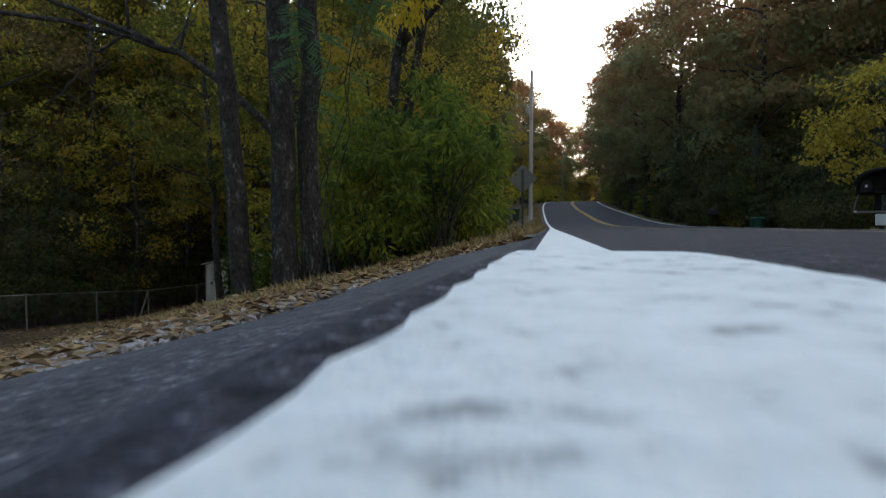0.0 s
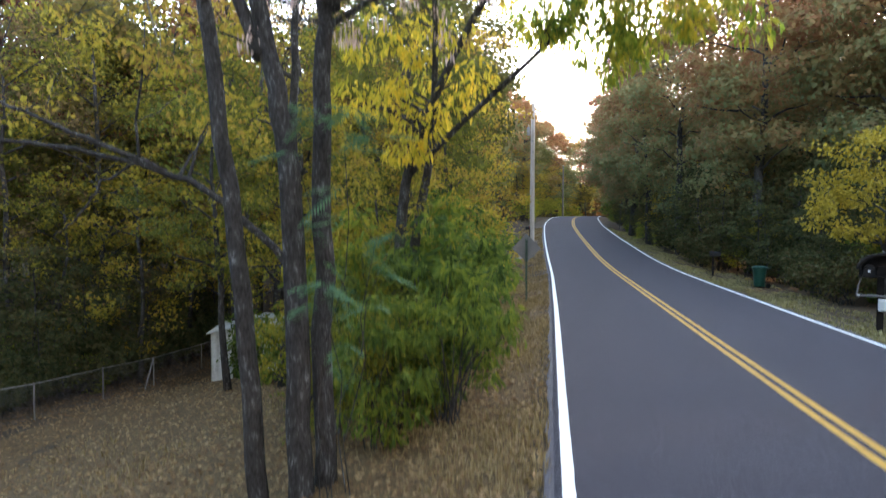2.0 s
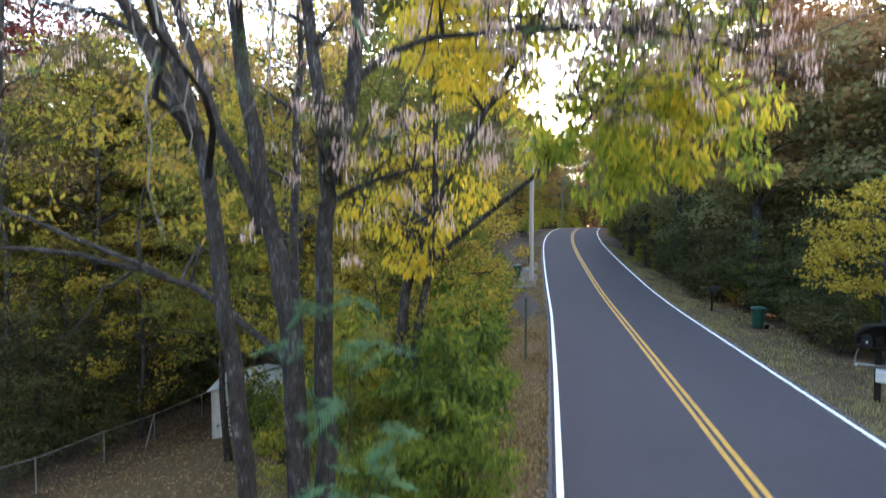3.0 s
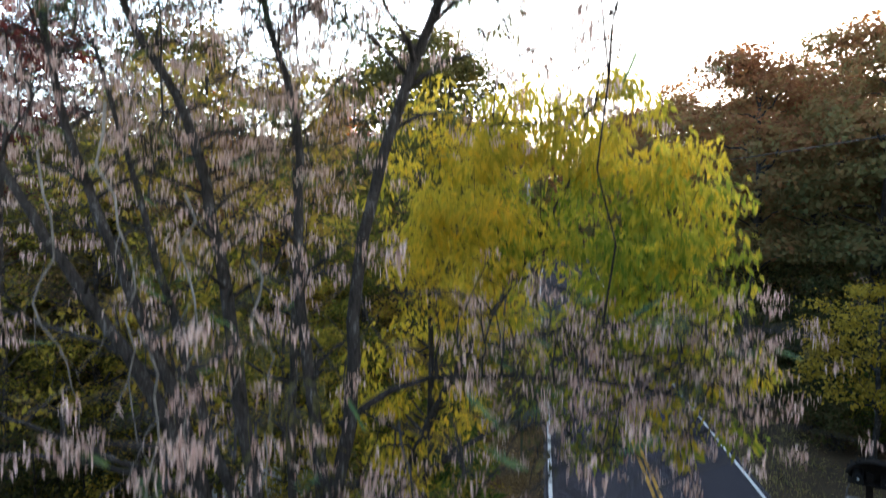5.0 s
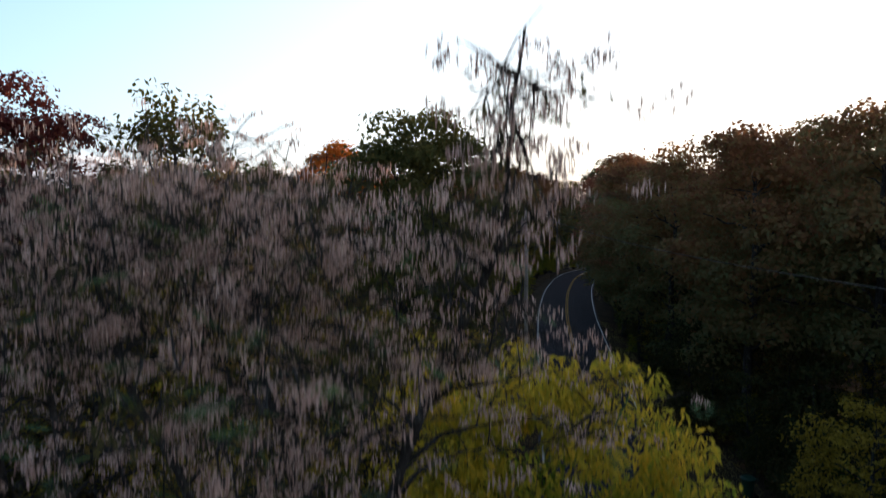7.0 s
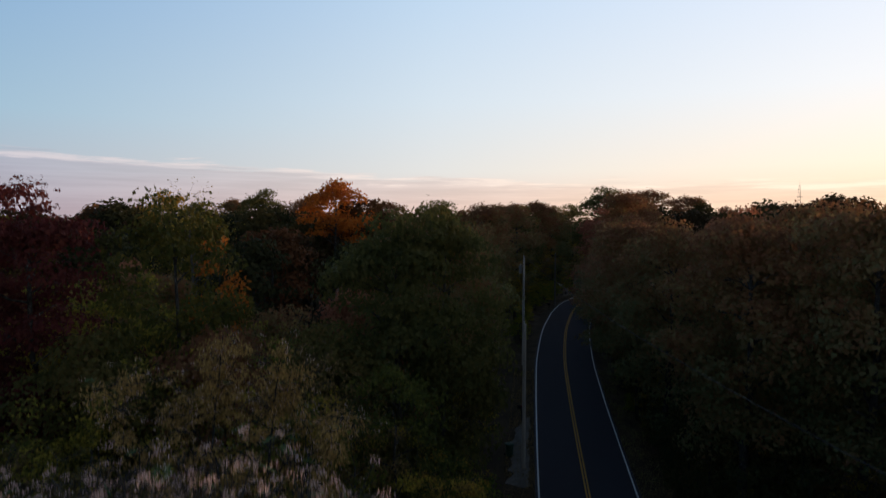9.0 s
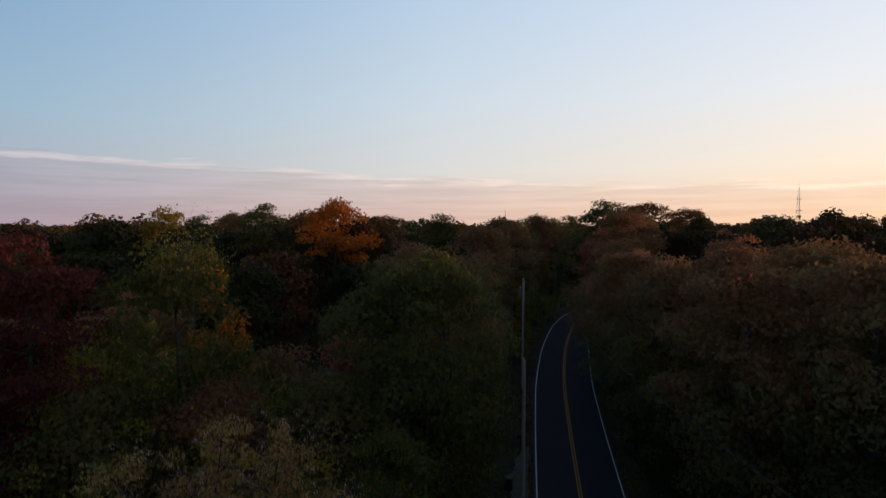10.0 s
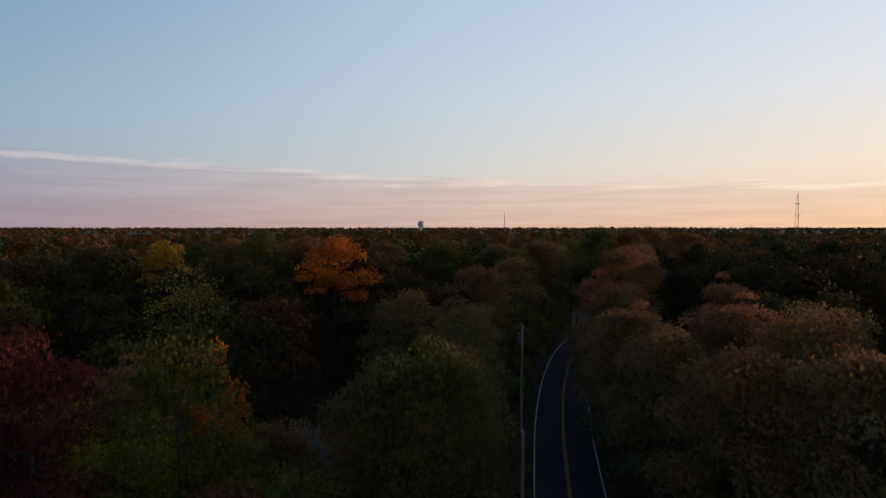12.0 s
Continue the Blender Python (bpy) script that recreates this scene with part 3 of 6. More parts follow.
def bush(name, seed, height, radius, leafy, label, stems=9, per=90, leaf_length=0.12, leaf_width=0.06, clumps=34, tuft=0.42, droop=0.3, group="undergrowth"):
    rng = np.random.default_rng(seed)
    wood, leaves = Geo(), Geo()
    tips = clump_tips(rng, (0, 0, height * 0.52), (radius, radius, height * 0.5), clumps, 0.3, -0.85)
    for i, tip in enumerate(tips[:max(stems, len(tips) // 2)]):
        a = rng.uniform(0, 6.28)
        foot = np.array([math.cos(a), math.sin(a), 0]) * radius * 0.25
        foot[2] = -0.1
        tube(wood, curve_to(foot, tip, height * 0.15, 5, rng), np.linspace(0.022, 0.006, 5), 4, cap=False)
    foliage(rng, leaves, tips, tuft, per, leaf_length, leaf_width, droop)
    ob = thing(name, (0, 0, 0), label, "bush", group)
    tagged(part("brushwood", wood, BARK, ob), kind="stuff")
    part("foliage", leaves, leafy, ob)
    return ob


def plant(ob, x, y, scale=1.0, turn=0.0, wide=1.0, sink=0.05, first=[]):
    """Stands a thing on the land: the first use moves it, later ones copy it."""
    m = Matrix.LocRotScale((x, y, float(land(x, y)) - sink), Euler((0, 0, turn)), (scale * wide, scale * wide, scale))
    if ob.name in first:
        o = copy_thing(ob, pose(x, y, float(land(x, y)) - sink, 0, 0, math.degrees(turn)))
    else:
        first.append(ob.name)
        o = ob
    o.matrix_basis = m
    return o


# kinds of tree, each built once
OAK = tree("oak_tree", 11, 18, (4.5, 4.5, 7.8), L_OAK, "tall dark green oak in full leaf", per=200, bough=(78, 0.85, 1.75), trunk_r=0.26, bottom=-1, base=0.2, leaf_length=0.3, leaf_width=0.22, three=True)
GREEN_OAK = tree("oak_tree", 10, 18, (4.4, 4.4, 7.8), L_DEEP, "tall oak still in dark green leaf", per=200, bough=(84, 0.9, 1.7), trunk_r=0.26, bottom=-1, base=0.15, leaf_length=0.3, leaf_width=0.22, three=True)
OAK_B = tree("oak_tree", 12, 17, (5.1, 4.8, 7.5), L_OAK, "broad dull green oak with heavy limbs", per=200, bough=(80, 0.85, 1.85), trunk_r=0.3, bottom=-1, base=0.18, leaf_length=0.3, leaf_width=0.22, three=True)
RUST = tree("oak_tree", 13, 17, (4.9, 4.9, 7.7), L_RUST, "large oak turning rust brown", per=200, bough=(78, 0.85, 1.75), trunk_r=0.28, bottom=-1, base=0.15, leaf_length=0.3, leaf_width=0.22, three=True)
RED = tree("maple_tree", 14, 18, (3.6, 3.6, 7.0), L_RED, "wine red maple beside the woods", per=240, bough=(60, 0.7, 1.3), trunk_r=0.2, bottom=-1, leaf_length=0.22, leaf_width=0.16, three=True)
WOODS = tree("ash_tree", 15, 14, (3.4, 3.4, 5.8), L_WOOD, "slender woodland tree with yellow-green leaves", clumps=90, per=96, tuft=0.85, trunk_r=0.14, leaf_length=0.19, leaf_width=0.12, three=True, bottom=-0.9, base=0.2)
WOODS_B = tree("ash_tree", 16, 11, (2.8, 2.8, 4.6), L_WOOD, "thin understorey tree with yellowing leaves", clumps=72, per=86, tuft=0.75, trunk_r=0.09, leaf_length=0.17, leaf_width=0.105, three=True, bottom=-1, base=0.12)
WOODS_C = tree("ash_tree", 26, 12.5, (3.0, 3.0, 5.2), L_GREENWOOD, "woodland tree still in fresh green leaf", clumps=85, per=90, tuft=0.8, trunk_r=0.12, leaf_length=0.18, leaf_width=0.11, bottom=-0.9, base=0.25, three=True)
WOODS_D = tree("ash_tree", 27, 13, (3.0, 3.0, 5.4), L_BROWNWOOD, "thin woodland tree with fading brown leaves", clumps=80, per=46, tuft=0.75, trunk_r=0.11, leaf_length=0.17, leaf_width=0.1, bottom=-0.9, base=0.25, three=True)
SAPLING = tree("sapling", 17, 7, (1.9, 1.9, 3.2), L_WOOD, "young tree with sparse yellow-green leaves", clumps=44, per=62, tuft=0.55, trunk_r=0.05, leaf_length=0.14, leaf_width=0.085, three=True, bottom=-1, base=0.1)
DARK_SAPLING = tree("sapling", 18, 6, (2.0, 2.0, 2.9), L_SHADE, "young dark green tree in the undergrowth", per=56, bough=(26, 0.5, 0.9), trunk_r=0.05, leaf_length=0.2, leaf_width=0.13, three=True, bottom=-1, base=0.05, limb_sides=3)
GOLD_SMALL = tree("small_tree", 19, 6.6, (2.9, 2.6, 2.6), L_GOLDSMALL, "small golden yellow tree beside the road", clumps=85, per=62, tuft=0.55, trunk_r=0.1, leaf_length=0.16, leaf_width=0.1, bottom=-0.8, base=0.15, droop=0.5)
ORANGE = tree("maple_tree", 20, 19, (4.8, 4.6, 5.2), L_ORANGE, "bright orange maple above the woods", per=110, bough=(46, 0.9, 1.6), trunk_r=0.25, leaf_length=0.42, leaf_width=0.32, three=True)
ORANGE_THIN = tree("maple_tree", 21, 14, (2.4, 2.4, 5.5), L_ORANGE, "narrow rust orange tree among green ones", clumps=60, per=50, tuft=0.75, trunk_r=0.14, bottom=-0.9, leaf_length=0.3, leaf_width=0.18)
GOLD = tree("hickory_tree", 22, 18, (4.0, 4.0, 5.0), L_GOLD, "golden yellow tree at the edge of a clearing", per=110, bough=(42, 0.8, 1.4), trunk_r=0.2, leaf_length=0.4, leaf_width=0.28, three=True)
LIME_TALL = tree("hickory_tree", 23, 18, (3.2, 3.0, 5.0), L_OLIVE, "tall yellow-green tree with drooping leaves", clumps=80, per=60, tuft=0.85, trunk_r=0.17, droop=0.6, leaf_length=0.3, leaf_width=0.16)
LIME_ROUND = tree("small_tree", 24, 12.5, (2.6, 2.6, 3.2), L_BUSH, "round light green tree in the yard", per=130, bough=(34, 0.6, 1.0), trunk_r=0.14, leaf_length=0.24, leaf_width=0.16, three=True)
BARE = tree("bare_tree", 25, 17, (4.2, 4.2, 6.5), L_WOOD, "grey tree almost bare of leaves", clumps=300, per=4, tuft=0.7, trunk_r=0.15, bark=DULL_BARK, bottom=-0.3, base=0.3)
SHRUB = bush("bush", 31, 2.6, 1.5, L_BUSH, "dense leafy green roadside bush", per=58, leaf_length=0.17, leaf_width=0.085, clumps=38)
SHRUB_YELLOW = bush("bush", 32, 3.2, 1.4, L_YELLOWBUSH, "loose bush with yellow-green leaves", per=65)
SHADE_BUSH = bush("bush", 34, 2.4, 1.5, L_SHADE, "dense dark green bush at the edge of the woods", per=46, leaf_length=0.2, leaf_width=0.12, clumps=36, tuft=0.5)
SUMAC = bush("bush", 33, 3.6, 1.6, L_BUSH, "tall bush with long drooping green leaves", per=56, leaf_length=0.26, leaf_width=0.08, droop=0.7, clumps=38)
# lighter builds for trees farther off
FAR_KINDS = []
for k, (mat_far, words) in enumerate(((F_OAK, "dark green tree in the woods"), (F_OAK, "dull green tree in the woods"), (F_RUST, "rust brown tree in the woods"),
                                      (F_WOOD, "yellow-green tree in the woods"), (F_RUST, "russet oak among the woods"), (F_ORANGE, "orange maple among the woods"), (L_RED, "dark red maple among the woods"))):
    FAR_KINDS.append(tree("woodland_tree", 40 + k, 17, (4.7, 4.7, 6.6), mat_far, words, per=66, bough=(36, 1.1, 2.1), leaf_length=0.62, leaf_width=0.5, trunk_r=0.24, three=True, bottom=-0.95, base=0.2, limb_sides=3))

rng = np.random.default_rng(77)
standing = []


def free(x, y, gap):
    return all((x - a) ** 2 + (y - b) ** 2 > ((gap + c) * 0.5) ** 2 for a, b, c in standing)


def place(ob, x, y, scale=1.0, gap=3.0, wide=1.0):
    standing.append((x, y, gap))
    return plant(ob, x, y, scale, rng.uniform(0, 6.28), wide)


# trees that stand out over the yard
for kind, x, y, scale, gap, wide in ((GREEN_OAK, -1.9, 30.5, 1.12, 5, 0.88), (GREEN_OAK, 0.4, 31.8, 1.1, 5, 0.8), (GREEN_OAK, -14.5, 25, 0.9, 5, 1.0), (OAK, -9.4, 26.0, 0.9, 4, 1.0), (GREEN_OAK, -5.0, 27.5, 0.86, 4, 1.0), (RED, -18.8, 28, 1.3, 4, 0.9), (RED, -22.5, 29.5, 1.12, 5, 1.0),
    (LIME_TALL, -13.2, 30, 1.2, 4, 0.9), (WOODS, -16.5, 32, 1.3, 4, 1.0), (ORANGE_THIN, -14.3, 39.3, 1.34, 4, 0.75), (LIME_ROUND, -7.4, 30.5, 1.12, 4, 1.0), (ORANGE, -12.9, 77, 1.12, 7, 0.95), (GOLD, -40, 88, 1.12, 6, 0.82), (FAR_KINDS[0], -10, 66, 0.85, 6, 1.0), (FAR_KINDS[2], -16.5, 69, 0.9, 6, 1.0), (FAR_KINDS[1], -5.5, 68, 0.9, 6, 1.0), (WOODS_C, -4.6, 19.4, 1.05, 3, 1.0), (WOODS_C, -1.6, 22.8, 1.05, 3, 1.0), (WOODS, -6.3, 22.5, 1.0, 3, 1.0), (WOODS_D, -5.5, 24.5, 1.15, 3, 1.0), (WOODS_D, -8.5, 27.5, 1.22, 3, 1.0), (WOODS, -11.5, 25.5, 1.1, 3, 1.0),
    (BARE, -23.3, 58, 1.26, 6, 0.95), (GOLD_SMALL, 14.6, 19.8, 1.0, 4, 1.0)):
    place(kind, x, y, scale, gap, wide)
# oaks across the road
for kind, x, y, scale, gap, wide in ((OAK, 16.4, 31.5, 1.05, 6, 1.0), (OAK_B, 23.5, 37.5, 1.12, 7, 1.0), (OAK, 20.6, 28.5, 1.1, 6, 0.95), (OAK_B, 16.3, 41, 1.02, 5, 0.9), (RUST, 25.5, 21.5, 1.0, 6, 1.0), (OAK, 16.6, 48, 0.98, 5, 1.0),
    (OAK, 25, 30.5, 1.0, 6, 1.0), (RUST, 17.5, 55.5, 0.94, 5, 1.05), (OAK, 31, 33, 1.08, 7, 1.0), (OAK_B, 31, 46, 1.05, 7, 1.0), (RUST, 26, 52, 1.05, 6, 1.0), (OAK, 23.5, 45.5, 1.02, 5, 1.0),
    (OAK_B, 19.0, 62, 0.98, 5, 1.0), (RUST, 20.9, 69, 1.0, 5, 1.05)):
    place(kind, x, y, scale, gap, wide)
# oaks farther along the road
for kind, x, y, scale, gap, wide in ((OAK, 24.2, 76, 1.08, 5, 1.0), (OAK_B, 27.6, 84, 1.08, 5, 1.0), (OAK, 32.5, 95, 1.05, 5, 1.0), (RUST, 33, 66, 1.0, 6, 1.0), (OAK_B, 28.5, 26, 1.08, 6, 1.0), (OAK, 34, 25, 1.05, 6, 1.0),
    (OAK_B, 38, 38, 1.0, 7, 1.0), (OAK_B, 2.5, 53, 1.0, 6, 0.85), (WOODS_C, -1.0, 15.6, 0.8, 2, 1.0), (WOODS_B, 0.2, 19.0, 0.9, 2, 1.0), (WOODS_B, -3.7, 13.6, 0.8, 2, 1.0), (WOODS_C, -5.4, 15.0, 0.75, 2, 0.9),
    (WOODS_D, -2.6, 21.5, 0.95, 2, 0.9), (OAK, 1.2, 43, 0.95, 5, 0.9)):
    place(kind, x, y, scale, gap, wide)
# trees around the house and beyond the bend
for kind, x, y, scale, gap, wide in ((RUST, -3.4, 37, 0.95, 5, 0.9), (OAK, 4.6, 70, 1.05, 6, 1.0), (OAK_B, -2.5, 62, 1.02, 6, 1.0), (OAK, 10.6, 80, 1.0, 5, 0.9), (GREEN_OAK, 13.0, 96, 1.0, 5, 1.0), (OAK, 17.5, 108, 1.1, 5, 1.0),
    (OAK_B, 22.5, 117, 1.12, 5, 1.0), (GREEN_OAK, 29, 127, 1.1, 5, 1.0), (OAK, 11, 111, 1.1, 5, 1.0), (OAK, -26, 34, 0.95, 5, 1.0), (OAK_B, -31, 40, 0.95, 6, 1.0), (OAK, -19.5, 40, 0.95, 5, 0.9),
    (RUST, -25, 46, 0.95, 6, 1.0), (OAK_B, -10, 37.5, 0.85, 5, 0.9)):
    place(kind, x, y, scale, gap, wide)
place(OAK, -34, 31, 1.0, 6, 1.0)

# the woods on the low side of the road
for kind, count, x0, x1, y0, y1, gap, s0, s1 in ((WOODS, 13, -34, -7, 20, 46, 3.0, 0.95, 1.28), (WOODS_C, 12, -32, -7, 20, 44, 2.8, 0.85, 1.1), (WOODS_D, 14, -32, -7, 19.5, 44, 2.6, 0.9, 1.22), (WOODS_B, 18, -32, -7.0, 19.5, 42, 2.2, 0.88, 1.22),
                                                 (SAPLING, 20, -30, -9.5, 18.5, 34, 1.7, 0.7, 1.2), (DARK_SAPLING, 34, -32, -8.5, 19.5, 36, 1.5, 0.5, 0.9)):
    made = tries = 0
    while made < count and tries < 900:
        tries += 1
        x, y = rng.uniform(x0, x1), rng.uniform(y0, y1)
        if x > -0.9 * y + 60 or abs(x) > y * 1.05 + 3 or (-14 < x < -2 and 42 < y < 58) or (x > -9.6 and y < 22) or not free(x, y, gap):
            continue
        place(kind, x, y, rng.uniform(s0, s1), gap)
        made += 1
# thicket between the slope and the verge
for kind, x, y, s in ((SUMAC, -0.1, 12.6, 0.95), (SUMAC, 0.2, 15.2, 0.95), (SHRUB, -0.4, 14.0, 1.05), (SHRUB, 0.0, 17.8, 0.95), (SUMAC, -0.8, 18.3, 1.15), (SHRUB_YELLOW, -0.9, 12.0, 1.0),
    (SHRUB_YELLOW, -1.6, 14.5, 1.15), (SHRUB_YELLOW, -0.6, 16.8, 1.25), (SHRUB, -2.6, 16.4, 1.1), (SAPLING, -1.7, 18.5, 1.0), (SAPLING, 0.6, 20.5, 1.05), (SAPLING, -3.2, 20.2, 0.9),
    (SHRUB, 0.9, 21.5, 1.1), (SUMAC, 1.2, 24.8, 1.1), (SAPLING, 0.6, 26.0, 1.2), (WOODS_B, -2.4, 24.5, 1.0), (WOODS_B, 0.6, 35.5, 1.0), (SHRUB, 1.8, 28.5, 1.2)):
    place(kind, x, y, s, 1.5)
for kind, x, y, s in ((SHRUB, 2.2, 32.6, 1.2), (WOODS_B, -5.4, 25.5, 0.95), (SAPLING, -5.2, 21.8, 0.9), (SHRUB_YELLOW, -2.0, 9.6, 0.8), (SHRUB_YELLOW, -0.7, 7.9, 0.62), (SUMAC, -0.1, 9.2, 0.75),
    (SAPLING, -0.5, 10.8, 0.6), (SAPLING, 0.1, 13.2, 0.7), (SAPLING, -1.5, 11.5, 0.7), (SHRUB_YELLOW, 0.2, 13.6, 0.8), (SHRUB_YELLOW, 0.3, 16.6, 0.85), (SHRUB_YELLOW, -1.2, 9.0, 0.85),
    (SUMAC, 0.0, 10.8, 0.85), (SHRUB, -5.0, 16.6, 0.75), (SHRUB, -4.1, 15.2, 0.65), (SHRUB, -4.0, 22.8, 1.0)):
    place(kind, x, y, s, 1.5)
for kind, x, y, s in ((SUMAC, 0.15, 7.6, 0.55), (SHRUB, -0.35, 8.4, 0.55), (SUMAC, -0.75, 7.3, 0.5), (SHRUB_YELLOW, -1.5, 8.0, 0.6), 
    (SUMAC, -1.6, 10.6, 0.9)):
    place(kind, x, y, s, 1.2)
for i in range(22):
    y = 12.5 + 0.75 * i
    place(DARK_SAPLING, -11.0 + 0.17 * (y - 12.5) - rng.uniform(0.6, 3.6), y + rng.uniform(-0.4, 0.4), rng.uniform(0.4, 0.85), 1.2)
for i in range(17):
    y = 9.0 + 0.9 * i
    place(SHADE_BUSH, float(np.interp(y, (8.5, 14.15, 18.7, 23.8), (-13.0, -9.75, -9.1, -8.0))) - rng.uniform(1.2, 2.0), y, rng.uniform(0.5, 0.85), 1)
# the far side of the road
for kind, x, y, s in ((SHRUB, 17.2, 24.2, 0.75), (SHRUB, 18.4, 22.6, 0.8), (SHRUB, 16.0, 21.4, 0.6), (SHRUB, 18.6, 20.2, 0.7), (SHRUB_YELLOW, 20.5, 24.5, 0.9), (DARK_SAPLING, 18.2, 29.5, 0.8),
                      (DARK_SAPLING, 16.6, 34.5, 0.8), (DARK_SAPLING, 16.5, 38.0, 0.9), (DARK_SAPLING, 17.4, 43.5, 0.9), (SAPLING, 17.2, 46.0, 0.8), (DARK_SAPLING, 18.6, 51.0, 0.9), (DARK_SAPLING, 20.5, 56.5, 1.0),
                      (SAPLING, 20.2, 53.5, 0.85), (DARK_SAPLING, 22.5, 62, 1.1), (DARK_SAPLING, 21.6, 19.5, 0.9), (DARK_SAPLING, 24, 64, 1.2), (SHRUB_YELLOW, 17.6, 41.0, 0.8), (DARK_SAPLING, 21.5, 33.0, 0.9),
                      (DARK_SAPLING, 24.5, 25.5, 1.0), (WOODS_B, 22.5, 68, 0.95), (WOODS_B, 26, 76, 0.95), (DARK_SAPLING, 23.0, 22.0, 1.0), (DARK_SAPLING, 20.0, 37.0, 1.0)):
    place(kind, x, y, s, 1.5)
for i in range(26):
    y = 21 + 2.3 * i
    for row in (0, 1):
        x = float(line_x(y)) + 10.4 + 2.2 * row + rng.uniform(-0.7, 0.7) + (2.5 if y < 30 else 0)
        place(DARK_SAPLING if rng.uniform() < 0.8 else SAPLING, x, y + rng.uniform(-0.8, 0.8), rng.uniform(0.55, 0.85) + 0.4 * row, 1.5)
for i in range(17):
    y = 22 + 3.1 * i
    place(SHRUB if i % 3 else SHRUB_YELLOW, float(line_x(y)) + 10.2 + rng.uniform(-0.5, 1.2) + (2.2 if y < 31 else 0), y, rng.uniform(0.6, 1.0), 1)
for x, y, size in ((16.2, 25.6, 0.8), (17.4, 27.6, 1.1), (15.6, 29.2, 0.9), (18.6, 30.2, 1.2), (15.4, 33.4, 1.0), (17.8, 33.0, 1.25), (15.8, 36.6, 1.1), (18.6, 36.0, 1.3), (16.2, 39.0, 1.0)):
    place(DARK_SAPLING, x, y, size, 1)
for i in range(20):
    y = 43 + 2.1 * i
    place((DARK_SAPLING, SHRUB_YELLOW, DARK_SAPLING, SHRUB)[i % 4], float(line_x(y)) + 8.7 + rng.uniform(-0.3, 0.8), y, (0.5, 0.75, 0.6, 0.85)[i % 4] * rng.uniform(0.85, 1.15), 1)
for x, y, size in ((15.6, 24.4, 0.45), (16.8, 26.4, 0.55), (18.5, 25.6, 0.7), (20.2, 28.2, 0.8), (15.0, 27.8, 0.5), (22, 27, 0.8), (19.4, 23.6, 0.6), (21.2, 25.2, 0.7)):
    place(DARK_SAPLING, x, y, size, 1)
place(BARE, 18.3, 62.0, 0.22, 1, 1.3)
for i in range(32):
    y = 21.5 + 1.7 * i
    place(SHADE_BUSH, float(line_x(y)) + (10.6 if y < 32 else 9.3) + rng.uniform(-0.3, 0.7), y, rng.uniform(0.75, 1.2), 1)
# beyond the bend
for kind, x, y, s in ((WOODS_B, 13, 88, 0.9), (WOODS_B, 15, 97, 0.9), (SHRUB, 15, 92, 1.2), (WOODS, 18, 106, 0.9), (SHRUB_YELLOW, 20.5, 112, 1.4), (WOODS_B, 24, 118, 0.9), (SHRUB, 26, 121, 1.6),
                      (WOODS, 30, 126, 0.85), (SHRUB, 12, 82, 1.1), (WOODS_B, 9.5, 78, 0.9), (SHRUB, 9.8, 72, 1.2), (SAPLING, 35, 100, 1.0), (SAPLING, 32, 92, 1.0), (SHRUB, 28, 84, 1.4), (WOODS_B, 34, 96, 0.9), (WOODS_B, 36, 104, 1.0)):
    place(kind, x, y, s, 2)


def on_road(x, y, gap):
    u = x - float(line_x(min(y, 178)))
    return y < 178 and -gap < u < 6.3 + gap


# woodland out to the skyline, thinner builds with distance
made = tries = 0
while made < 150 and tries < 6000:
    tries += 1
    y = 44 + 86 * rng.uniform() ** 0.8
    x = rng.uniform(-1, 1) * (y * 0.84 + 8)
    if on_road(x, y, 5.5) or (-13 < x < -2.5 and 42 < y < 57) or not free(x, y, 6.8):
        continue
    k = rng.choice(7, p=(0.27, 0.23, 0.2, 0.13, 0.11, 0.03, 0.03))
    place(FAR_KINDS[k], x, y, rng.uniform(0.85, 1.12), 6.8, rng.uniform(0.9, 1.1))
    made += 1
for x, y in ((42, 190), (50, 199), (58, 209), (47, 211), (38, 201), (62, 222), (54, 224)):
    place(FAR_KINDS[rng.choice(5)], x, y, rng.uniform(0.9, 1.1), 5)
# low growth just beyond the fence
for i in range(9):
    x = -9.9 - 0.9 * i + rng.uniform(-0.4, 0.4)
    y = 21.5 - 1.2 * i + rng.uniform(3.0, 8.0)
    place(DARK_SAPLING, x, max(y, 12), rng.uniform(0.28, 0.6), 1)
for kind, x, y, size in ((WOODS, -6.5, -4, 0.9), (WOODS, -11, 3, 0.95), (WOODS_B, -14, 7, 0.9), (WOODS_B, -8.5, -10, 1.0), (OAK, -17, -6, 0.9), (RUST, -20, 4, 0.9), (OAK_B, 15.5, 6, 0.9), (RUST, 14.5, -4, 0.9),
                         (OAK, 19, 13, 0.95), (SHRUB, 12.5, 4, 0.8), (SHRUB, 12.0, -2, 0.9), (SHRUB, -7.5, 0, 0.7), (OAK_B, -3, -14, 0.85)):
    place(kind, x, y, size, 4)
for i in range(5):
    y = rng.uniform(17.4, 22.5)
    place(SHRUB, rng.uniform(-0.76 * y - 1, -10.4), y, rng.uniform(0.4, 0.75), 1)
for x, y in ((17.5, 100), (29.5, 101), (19.5, 105), (27.5, 97)):
    place(SHRUB, x, y, 1.5, 1)
